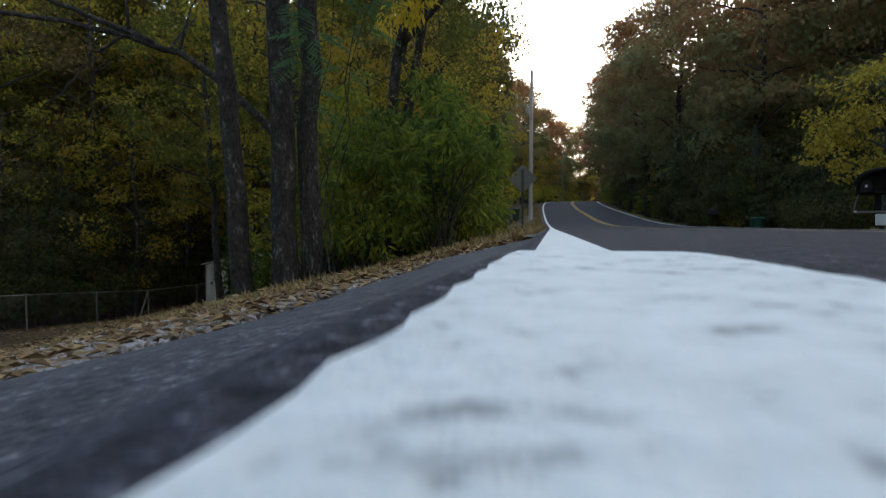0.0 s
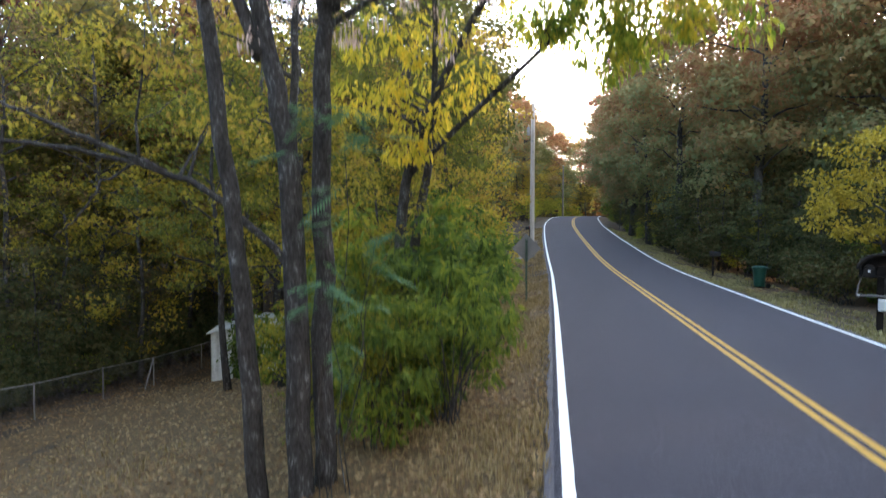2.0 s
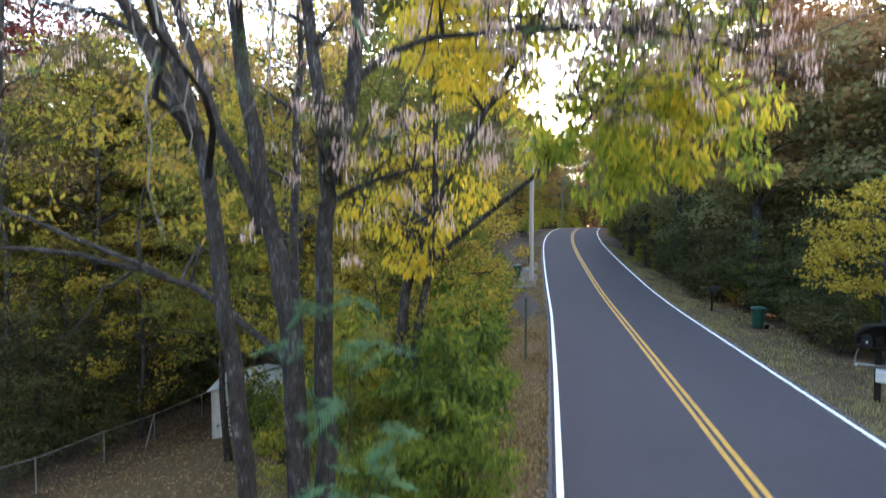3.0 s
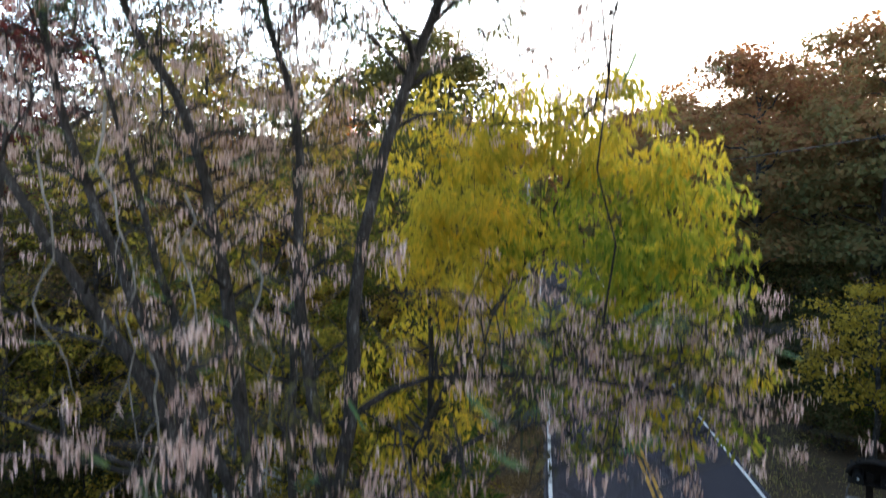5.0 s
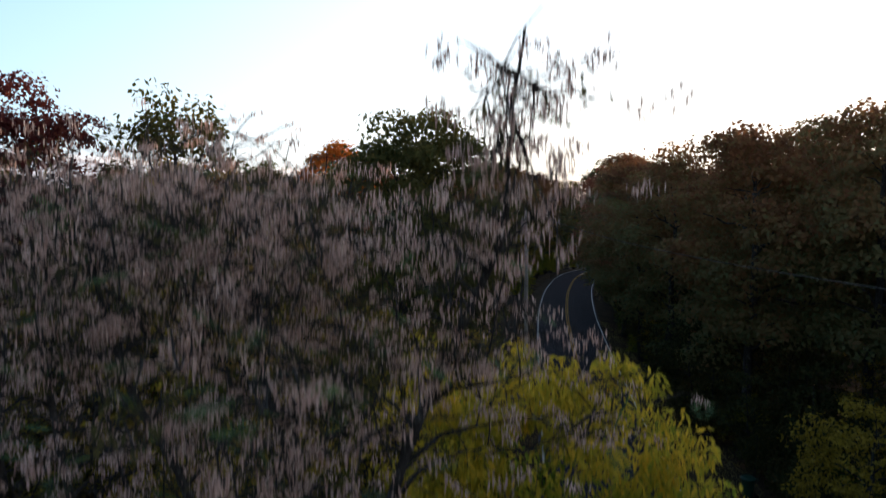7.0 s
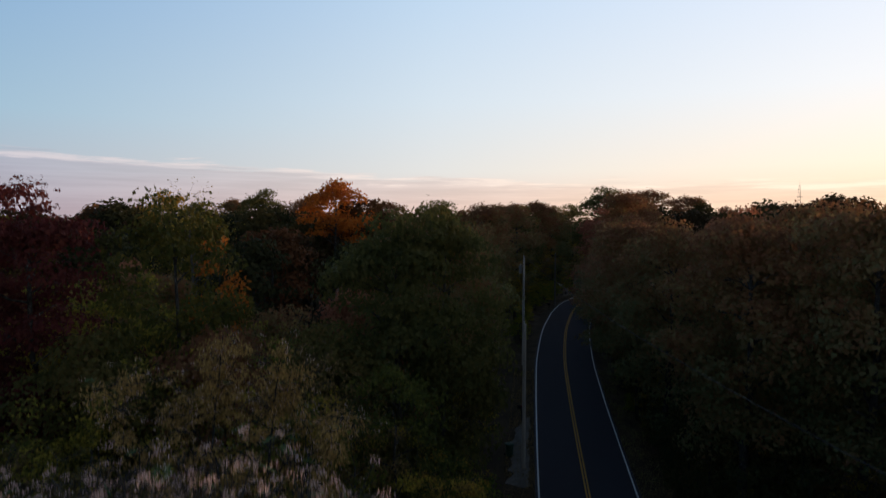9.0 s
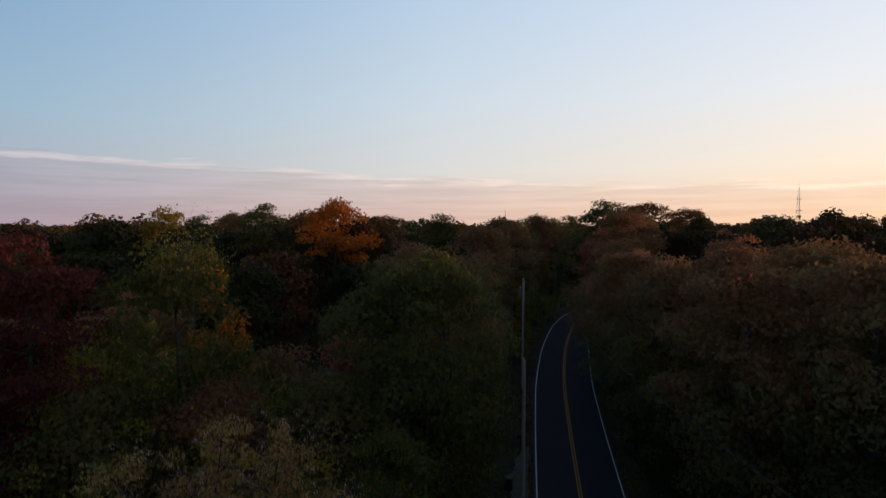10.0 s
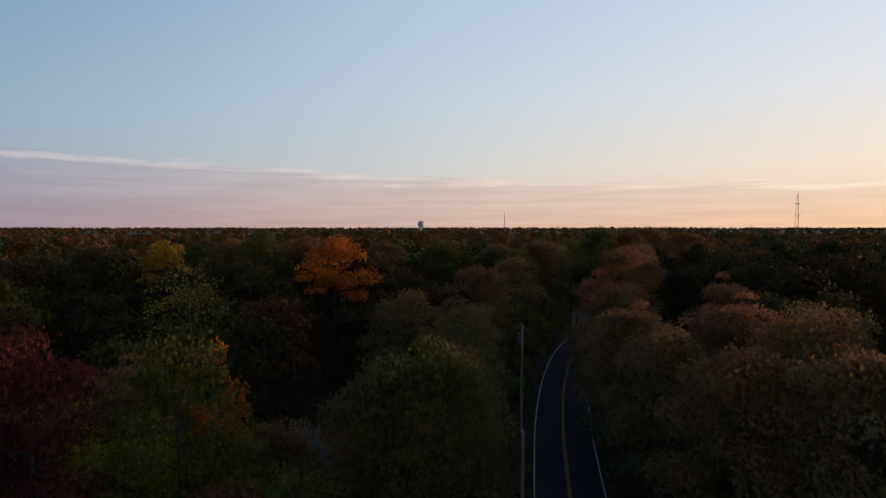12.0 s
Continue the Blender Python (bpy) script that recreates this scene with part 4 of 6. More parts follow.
# unseen trees added beside the starting point to keep low sun off the road
for i in range(16):
    place(DARK_SAPLING, 13.5 + 1.5 * i + rng.uniform(-0.8, 0.8), rng.uniform(1, 9) + 0.3 * i, rng.uniform(0.8, 1.1), 1)
for x, y in ((27, 8), (33, 17), (36, 9), (41, 15), (45, 22), (40, 4), (29, 1)):
    place(FAR_KINDS[rng.choice(5)], x, y, rng.uniform(0.85, 1.05), 5)
# the other trees behind and beside the starting point
for x, y in ((-9, -7), (-15, -2), (-14, -14), (-5, -16), (-22, -8), (14, -3), (18, 4), (16, -12), (24, -4), (21, 11), (10, -18), (-24, 6), (-30, 14), (30, 12), (-3, -26), (8, -30)):
    place(FAR_KINDS[rng.choice(5)], x, y, rng.uniform(0.7, 0.95), 5)


def distant_forest(name, seed, count, near, far, tufts, size, label, ahead_only=True, low=12.0, high=18.0, deep=0.0):
    """Very many lobed tree crowns as one body, in a sector ahead or all the way round."""
    r = np.random.default_rng(seed)
    if ahead_only:
        y = near + (far - near) * r.uniform(size=count) ** 0.6
        x = r.uniform(-1, 1, count) * (y * 0.82 + 10)
    else:
        turn = r.uniform(-math.pi, math.pi, count)
        dist = near + (far - near) * r.uniform(size=count) ** 0.7
        x, y = dist * np.sin(turn), dist * np.cos(turn)
        keep = np.abs(turn) > 0.72
        x, y = x[keep], y[keep]
    u = x - line_x(np.clip(y, -60, 180))
    clear = (y > 178) | (u < -6) | (u > 12)
    x, y = x[clear], y[clear]
    count = len(x)
    top = r.uniform(low, high, count) + np.where(r.uniform(size=count) < 0.12, r.uniform(0.8, 2.8, count), 0)
    rad = r.uniform(3.8, 7.2, count)
    tone = np.clip(r.normal(0.42, 0.2, count), 0, 0.86) + np.where(r.uniform(size=count) < 0.035, 0.5, 0)
    n = count * tufts
    lobes = r.normal(size=(count, 8, 3))
    lobes /= np.linalg.norm(lobes, axis=2)[:, :, None]
    lobes[:, :, 2] = np.where(lobes[:, :, 2] < -0.25, -lobes[:, :, 2] * 0.7, lobes[:, :, 2])
    lobes[:, 0] = (0, 0, 1)
    lobe = np.repeat(lobes, tufts, axis=0)[np.arange(n), r.integers(0, 8, n)]
    v = r.normal(size=(n, 3))
    v /= np.linalg.norm(v, axis=1)[:, None]
    v[:, 2] = np.where(v[:, 2] < -0.6, -v[:, 2], v[:, 2])
    R = np.repeat(rad, tufts)[:, None]
    at = np.repeat(np.column_stack([x, y, land(x, y) + top - rad * 0.88]), tufts, axis=0)
    at += (lobe * 0.52 + v * 0.5 * r.uniform(0.75, 1.05, (n, 1))) * R * (1, 1, 0.95)
    if deep:
        low_part = r.uniform(size=n) < 0.3
        at[:, 2] -= np.where(low_part, np.repeat(top, tufts) * r.uniform(0.15, 0.7, n), 0)
    geo = Geo()
    geo.quads(leaf_quads(r, at, size * 1.2, size * 1.1, 0.05, v * 1.0 + lobe * 0.5, True))
    me = geo.mesh(name, FOREST)
    me.attributes.new("tone", "FLOAT", "POINT").data.foreach_set("value", np.repeat(tone, tufts * 3))
    return tagged(new(name, me), label, "forest", "", "stuff")


# taller oaks that stand out of the far woods
for kind, x, y, size, turn, wide in ((GREEN_OAK, -30.0, 104, 1.2, 0.4, 1.0), (OAK, -36.0, 108, 1.16, 2.1, 1.0), (OAK_B, -24.0, 109, 1.2, 4.0, 1.0), (GREEN_OAK, -42.0, 106, 1.08, 1.2, 1.0), (OAK, -8.0, 104, 1.12, 3.3, 0.95),
                                     (GREEN_OAK, 1.0, 108, 1.1, 5.1, 1.0), (OAK_B, 35.5, 111, 1.24, 0.9, 1.0), (OAK, 41.5, 114, 1.22, 2.7, 1.0), (GREEN_OAK, 30.5, 108, 1.17, 4.4, 1.0), (OAK, 48.0, 116, 1.16, 0.2, 1.0)):
    plant(kind, x, y, size, turn, wide)
distant_forest("distant_forest", 21, 620, 122, 290, 340, 1.1, "mixed green, brown and orange autumn forest", low=15.2, high=19.4, deep=1.0)
distant_forest("distant_forest", 1, 1600, 270, 700, 110, 1.7, "dark autumn forest over low hills", low=12, high=17)
distant_forest("distant_forest", 11, 3600, 680, 3600, 36, 3.6, "dark autumn forest reaching to the horizon")
# forest outside the view, added to block the low sun
distant_forest("surrounding_forest", 31, 1000, 34, 330, 130, 1.7, "unseen autumn forest on all sides, added to block low sun", False, 13, 18, 1.0)

# ---- the trees over the verge ----
def pods(rng, geo, at, each, length=0.074):
    """Bunches of flat dry pods that hang straight down."""
    for p in at:
        k = max(2, int(each * rng.uniform(0.5, 1.5)))
        q = np.asarray(p) + rng.normal(size=(k, 3)) * (0.058, 0.058, 0.04)
        L = length * rng.uniform(0.7, 1.25, k)
        a = rng.uniform(0, 6.28, k)
        s = np.column_stack([np.cos(a), np.sin(a), np.zeros(k)]) * (0.0125 * rng.uniform(0.7, 1.2, k))[:, None]
        down = np.column_stack([np.zeros((k, 2)), -L]) + rng.normal(size=(k, 3)) * 0.012
        geo.quads(np.stack([q - s, q + s + down * 0.2, q + down], 1))


def fern_leaves(rng, geo, at, out, length=0.4, pairs=13):
    """Twice-feathered leaves: a rib with pairs of narrow leaflets."""
    for p, o in zip(at, out):
        d = np.asarray(o, float) + rng.normal(size=3) * 0.35
        d[2] = d[2] * 0.3 - 0.15
        d /= np.linalg.norm(d)
        s = np.cross(d, (0, 0, 1.0))
        s /= np.linalg.norm(s) + 1e-9
        L = length * rng.uniform(0.7, 1.2)
        quads = []
        for i in range(pairs):
            t = 0.18 + 0.8 * i / (pairs - 1)
            c = np.asarray(p) + d * L * t + np.array([0, 0, -0.25 * L * t * t])
            w = 0.38 * L * math.sin(math.pi * (0.15 + 0.8 * t)) + 0.03
            for sign in (1, -1):
                e = s * sign + d * 0.35 + np.array([0, 0, -0.25 + 0.1 * rng.normal()])
                e /= np.linalg.norm(e)
                h = np.cross(e, (0, 0, 1.0)) * 0.011
                quads.append([c, c + e * w * 0.5 + h, c + e * w, c + e * w * 0.5 - h])
        geo.quads(quads)


def mimosa(seed, foot, stems, crown_tips, label, pod_each=25, leafy=0.09, spray=L_DULL, spray_size=0.1, group="trees over the verge"):
    """A tree of several stems, in place, with hanging pods and feathery leaves."""
    rng = np.random.default_rng(seed)
    base = np.array([foot[0], foot[1], float(land(*foot))])
    wood, pod, fern = Geo(), Geo(), Geo()
    ob = thing("mimosa_tree", base, label, "tree", group)
    drawn = []
    for points, r0, r1 in stems:
        pts = np.asarray(points, float) - base
        t = np.linspace(0, 1, len(pts))
        tt = np.linspace(0, 1, 4 * len(pts))
        fine = np.column_stack([np.interp(tt, t, pts[:, i]) for i in range(3)])
        for _ in range(2):
            fine[1:-1] = (fine[:-2] + fine[1:-1] * 2 + fine[2:]) / 4
        fine[1:-1] += rng.normal(size=fine[1:-1].shape) * 0.012
        rr = r0 + (r1 - r0) * tt
        rr[0] *= 1.25
        drawn.append((fine, rr))
    grow(rng, wood, drawn, [q - base for q in crown_tips], least=0.012)
    twigs = []
    for q in crown_tips:
        q = q - base
        for k in range(rng.integers(2, 4)):
            e = q + rng.normal(size=3) * (0.4, 0.4, 0.22)
            tube(wood, curve_to(q, e, 0.06, 4, rng), np.linspace(0.011, 0.005, 4), 3, cap=False)
            twigs.append(e)
    twigs = np.asarray(twigs)
    pods(rng, pod, twigs[rng.uniform(size=len(twigs)) < 0.74], pod_each)
    some = twigs[rng.uniform(size=len(twigs)) < leafy]
    fern_leaves(rng, fern, some, rng.normal(size=(len(some), 3)))
    tufts = Geo()
    foliage(rng, tufts, [q - base for q in crown_tips if rng.uniform() < (0.12 if spray is L_DULL else 0.6)], 0.4, 34 if spray is L_DULL else 60, spray_size, spray_size * 0.36, 0.8, 0.9)
    tagged(part("leaf_spray", tufts, spray, ob, "yellowing leaf sprays"), kind="stuff")
    part("trunk", wood, BARK, ob, smooth=True)
    tagged(part("dry_fruit", pod, POD, ob, "bunches of dry pinkish tan pods"), kind="stuff")
    part("foliage", fern, L_FERN, ob, "feathery blue-green leaves")
    return ob


def tips_in(rng, centre, radii, count, hollow=0.25):
    out = []
    while len(out) < count:
        v = rng.uniform(-1, 1, 3)
        if not hollow < np.linalg.norm(v) < 1:
            continue
        q = np.asarray(centre) + v * np.asarray(radii)
        if np.hypot(q[0], q[1]) > 2.9:
            out.append(q)
    return out


tr = np.random.default_rng(5)
mimosa(1, (-1.98, 6.2), (([(-1.92, 6.2, -1.1), (-2.0, 6.2, 0.6), (-2.25, 6.25, 3.1), (-2.66, 6.35, 5.4), (-3.25, 6.4, 6.7), (-4.2, 6.7, 8.8), (-4.7, 7.1, 10.6)], 0.115, 0.03),
                         ([(-2.58, 6.3, 4.9), (-3.2, 6.15, 6.2), (-3.8, 6.0, 7.2), (-4.7, 6.1, 8.6), (-5.7, 6.4, 9.9)], 0.085, 0.025)),
       tips_in(tr, (-4.5, 7.2, 10.8), (2.4, 2.1, 1.4), 140) + tips_in(tr, (-4.0, 6.6, 6.6), (2.2, 1.3, 1.7), 22) + tips_in(tr, (-1.9, 3.7, 6.2), (0.9, 0.5, 0.8), 12) + tips_in(tr, (-3.4, 6.7, 9.2), (2.8, 1.6, 1.2), 90), "leaning grey mimosa with dry hanging pods")
mimosa(2, (-1.45, 6.1), (([(-1.45, 6.1, -1.0), (-1.48, 6.1, 1.4), (-1.58, 6.15, 3.1), (-1.8, 6.2, 4.0), (-2.05, 6.3, 5.4), (-2.35, 6.5, 7.2), (-2.65, 6.5, 8.7), (-3.5, 6.6, 10.0), (-3.9, 6.8, 11.5)], 0.135, 0.025),
                         ([(-1.85, 6.2, 3.9), (-2.5, 6.4, 5.3), (-3.3, 6.9, 7.4), (-4.2, 7.4, 9.8)], 0.075, 0.02)),
       tips_in(tr, (-2.7, 6.4, 11.3), (2.5, 1.8, 1.15), 210) + tips_in(tr, (-2.4, 6.4, 7.8), (2.0, 1.3, 1.6), 24) + tips_in(tr, (-1.6, 7.3, 9.2), (2.3, 1.4, 1.3), 60) + tips_in(tr, (-3.4, 8.8, 11.8), (3.2, 2.0, 1.2), 170) + tips_in(tr, (-1.3, 4.0, 10.3), (1.3, 0.6, 0.6), 22) + tips_in(tr, (-0.9, 3.6, 6.6), (0.9, 0.4, 0.7), 8), "grey forked mimosa with hanging dry pods")
mimosa(3, (-1.26, 6.35), (([(-1.26, 6.35, -0.9), (-1.25, 6.25, 2.0), (-1.25, 6.2, 3.65), (-1.15, 6.2, 4.45), (-1.35, 6.4, 5.6), (-1.53, 6.5, 7.3), (-1.47, 6.5, 8.6), (-1.9, 6.6, 9.9), (-2.0, 6.7, 11.4)], 0.115, 0.02),
                          ([(-1.15, 6.2, 4.4), (-0.9, 6.25, 5.45), (-0.88, 6.4, 7.2), (-0.3, 6.5, 9.2), (0.45, 6.4, 10.8), (0.68, 6.1, 11.4), (0.68, 5.5, 11.9), (0.62, 4.7, 12.4), (0.62, 3.95, 12.9)], 0.085, 0.009),
                          ([(-1.02, 6.25, 5.4), (-0.4, 6.25, 5.85), (0.3, 6.2, 5.95), (1.8, 6.0, 5.95), (3.2, 5.8, 5.6)], 0.05, 0.012)),
       tips_in(tr, (-1.0, 6.3, 10.7), (1.6, 1.4, 1.3), 105) + tips_in(tr, (0.6, 6.0, 11.0), (0.8, 0.9, 1.1), 50) + tips_in(tr, (-0.9, 6.4, 6.9), (1.9, 1.2, 1.2), 26) + tips_in(tr, (0.7, 3.9, 9.2), (0.8, 0.5, 0.4), 12) + tips_in(tr, (0.6, 3.8, 6.1), (1.1, 0.4, 0.5), 10)
       + tips_in(tr, (2.0, 6.0, 5.7), (1.8, 0.8, 0.6), 44) + tips_in(tr, (1.6, 6.0, 6.35), (2.0, 0.8, 0.6), 60) + tips_in(tr, (1.4, 7.2, 9.3), (1.3, 0.9, 0.8), 24) + tips_in(tr, (0.62, 4.4, 12.3), (0.26, 0.45, 0.55), 22) + tips_in(tr, (0.98, 4.9, 11.9), (0.25, 0.35, 0.3), 6) + tips_in(tr, (-0.75, 5.7, 4.5), (1.0, 0.5, 0.7), 26), "tall grey mimosa reaching over the road with dry pods", pod_each=22)
mimosa(4, (-7.2, 20.9), (([(-7.2, 20.9, -3.2), (-6.9, 19.6, 1), (-6.4, 17.8, 4.5), (-5.8, 16.8, 7), (-6.2, 16.8, 10)], 0.13, 0.03), ([(-7.1, 20.9, -2.8), (-6.6, 19.6, 1), (-5.4, 17.6, 5), (-4.0, 17.2, 8), (-3.6, 17, 10)], 0.11, 0.03),
                         ([(-6.0, 16.9, 5.5), (-6.6, 17.2, 8.5), (-6.5, 17.6, 11.0), (-6.3, 17.8, 13.3)], 0.06, 0.01), ([(-5.2, 17.0, 5.0), (-5.0, 17.4, 8.5), (-4.8, 17.7, 11.0), (-4.6, 17.9, 12.8)], 0.06, 0.01)),
       tips_in(tr, (-5.6, 16.4, 9.6), (3.6, 2.6, 2.4), 150) + tips_in(tr, (-6.3, 17.8, 12.2), (0.7, 0.7, 1.3), 40) + tips_in(tr, (-4.6, 17.8, 11.8), (0.7, 0.7, 1.2), 34) + tips_in(tr, (-9.1, 17.4, 11.5), (0.8, 0.7, 1.1), 26) + tips_in(tr, (-3.0, 17.4, 10.6), (0.9, 0.7, 0.9), 26) + tips_in(tr, (-7.7, 17.8, 11.3), (0.6, 0.6, 1.0), 18),
       "tall mimosa behind with brown pods", pod_each=7, leafy=0.03, spray=L_TAN, spray_size=0.15)
mimosa(5, (-9.5, 12.0), (([(-9.5, 12.0, -2.8), (-9.3, 12.0, 3), (-8.8, 12.0, 6), (-8.6, 12.0, 9.5)], 0.11, 0.03),),
       tips_in(tr, (-8.4, 12.0, 9.4), (3.2, 2.6, 2.6), 130), "mimosa at the yard edge with brown pods", leafy=0.05)

# pale dead vines hanging in the near stems
vr = np.random.default_rng(15)
for x, y, z0, z1 in ((-2.9, 5.3, 8.6, 5.0), (-2.3, 5.5, 7.8, 4.6), (-3.7, 5.6, 8.2, 5.6), (-1.7, 5.5, 7.2, 4.9), (-2.6, 5.2, 6.6, 3.9)):
    vine = thing("dead_vine", (x, y, z0), "pale bare vine hanging in the trees", "vine", "hanging vines")
    geo = Geo()
    way = np.cumsum(vr.normal(size=(14, 3)) * (0.07, 0.05, 0.0), axis=0)
    way[:, 2] = -np.linspace(0, z0 - z1, 14)
    tube(geo, way - way[0], np.linspace(0.014, 0.006, 14), 5)
    part("stem", geo, PALE_BARK, vine)
    for k in (4, 7, 9, 11):
        geo = Geo()
        at = way[k] - way[0]
        tube(geo, curve_to(at, at + vr.normal(size=3) * (0.3, 0.2, 0.1) + (0, 0, -0.45), 0.1, 6, vr), np.linspace(0.007, 0.003, 6), 4)
        part("tendril", geo, PALE_BARK, vine)

# low feathery leaves on thin shoots in front of the trunks
shoots = thing("mimosa_sapling", (-1.05, 5.7, float(land(-1.05, 5.7))), "thin mimosa shoots with feathery leaves", "sapling", "trees over the verge")
wood, fern = Geo(), Geo()
sr = np.random.default_rng(8)
for i in range(6):
    end = np.array([sr.uniform(-1.1, 1.1), sr.uniform(-0.6, 0.7), sr.uniform(2.2, 3.9)])
    path = curve_to((sr.uniform(-0.2, 0.2), sr.uniform(-0.2, 0.2), -0.1), end, 0.5, 7, sr)
    tube(wood, path, np.linspace(0.007, 0.0025, 7), 5, cap=False)
    at = [path[k] for k in (4, 5, 6, 6, 6) for _ in range(2)]
    fern_leaves(sr, fern, at, [sr.normal(size=3) for _ in at], 0.36)
tagged(part("brushwood", wood, BARK, shoots), kind="stuff")
part("foliage", fern, L_FERN, shoots)

# the lime-yellow tree that leans over the road
yr = np.random.default_rng(9)
foot = np.array([-0.9, 10.2, float(land(-0.9, 10.2))])
lime = thing("hickory_tree", foot, "yellow-green tree leaning over the road edge", "tree", "trees over the verge")
wood, leaves = Geo(), Geo()
tips = (tips_in(yr, (1.9, 9.0, 7.3), (2.3, 1.9, 2.5), 130, 0.3) + tips_in(yr, (3.2, 8.2, 6.8), (1.2, 1.0, 1.8), 46) + tips_in(yr, (0.2, 9.6, 7.8), (1.2, 1.2, 2.2), 42)
        + tips_in(yr, (2.7, 8.2, 5.2), (1.8, 1.0, 1.0), 46) + tips_in(yr, (1.3, 9.2, 8.0), (1.8, 1.4, 1.7), 56) + tips_in(yr, (-0.4, 10.0, 4.6), (1.4, 1.0, 1.5), 26))
lime_stems = []
for r0, pts in ((0.12, [(-0.9, 10.2, -0.8), (-0.75, 10.2, 1.6), (-0.6, 10.1, 3.2), (0.2, 9.8, 5.0), (1.3, 9.4, 6.8), (2.0, 9.1, 8.2)]),
                (0.11, [(-0.7, 10.25, -0.8), (-0.5, 10.3, 1.8), (-0.15, 10.2, 3.6), (-0.1, 10.0, 5.6), (-0.3, 9.8, 8.4)]),
                (0.06, [(-0.6, 10.1, 3.0), (0.4, 9.6, 3.9), (1.6, 9.0, 4.9), (3.0, 8.4, 6.6)])):
    p = np.asarray(pts) - foot
    fine = np.column_stack([np.interp(np.linspace(0, 1, 18), np.linspace(0, 1, len(p)), p[:, i]) for i in range(3)])
    fine[1:-1] = (fine[:-2] + 2 * fine[1:-1] + fine[2:]) / 4
    lime_stems.append((fine, np.linspace(r0, 0.02, 18)))
grow(yr, wood, lime_stems, [q - foot for q in tips], least=0.007)
golden = Geo()
foliage(yr, leaves, [q - foot for q in tips if not (q[0] <= 1.1 or q[2] > 8.3)], 0.35, 62, 0.165, 0.06, 1.3, 1.1)
foliage(yr, golden, [q - foot for q in tips if q[0] <= 1.1 or q[2] > 8.3], 0.35, 62, 0.165, 0.06, 1.3, 1.1)
part("trunk", wood, BARK, lime, smooth=True)
part("crown", leaves, L_LIME, lime, "yellow-green drooping leaves")
part("crown", golden, L_LEMON, lime, "golden yellow drooping leaves")

# the long low limb that reaches over the yard
limb_foot = np.array([-2.5, 10.4, float(land(-2.5, 10.4))])
limb = thing("ash_tree", limb_foot, "dark tree with a long low limb over the yard", "tree", "trees over the verge")
wood, leaves = Geo(), Geo()
lr = np.random.default_rng(12)
limb_stems = []
for r0, r1, pts in ((0.12, 0.03, [(-2.5, 10.4, -1.2), (-2.55, 10.4, 1.4), (-2.6, 10.5, 4.0), (-2.5, 10.6, 7.0), (-2.6, 10.8, 9.5)]),
                    (0.075, 0.03, [(-2.55, 10.4, 1.2), (-3.0, 10.3, 1.9), (-3.9, 10.2, 2.8), (-4.6, 10.2, 3.05), (-5.4, 10.2, 3.3), (-6.4, 10.2, 3.55), (-7.6, 10.1, 3.65), (-8.8, 10.0, 3.5)]),
                    (0.055, 0.02, [(-4.7, 10.2, 3.1), (-5.6, 10.2, 3.5), (-6.6, 10.2, 3.9), (-7.5, 10.2, 4.3), (-8.9, 10.1, 5.0)]),
                    (0.03, 0.012, [(-5.2, 10.2, 3.25), (-5.7, 10.1, 2.9), (-6.1, 10.0, 2.3), (-6.5, 10.0, 2.0)])):
    p = np.asarray(pts) - limb_foot
    fine = np.column_stack([np.interp(np.linspace(0, 1, 20), np.linspace(0, 1, len(p)), p[:, i]) for i in range(3)])
    fine[1:-1] = (fine[:-2] + 2 * fine[1:-1] + fine[2:]) / 4 + lr.normal(size=(18, 3)) * 0.02
    limb_stems.append((fine, np.linspace(r0, r1, 20)))
tl = [np.array((lr.uniform(-8.5, -3.5), lr.uniform(9.6, 11.6), lr.uniform(3.9, 6.5))) - limb_foot for _ in range(26)]
tl += [np.array((lr.uniform(-6, -0.8), lr.uniform(9.8, 12.5), lr.uniform(6, 10.5))) - limb_foot for _ in range(55)]
grow(lr, wood, limb_stems, tl)
foliage(lr, leaves, tl, 0.6, 34, 0.17, 0.08, 0.6)
part("trunk", wood, BARK, limb, smooth=True)
part("crown", leaves, L_WOOD, limb)

# ---- roadside things ----
def ground_z(x, y):
    return float(land(x, y))


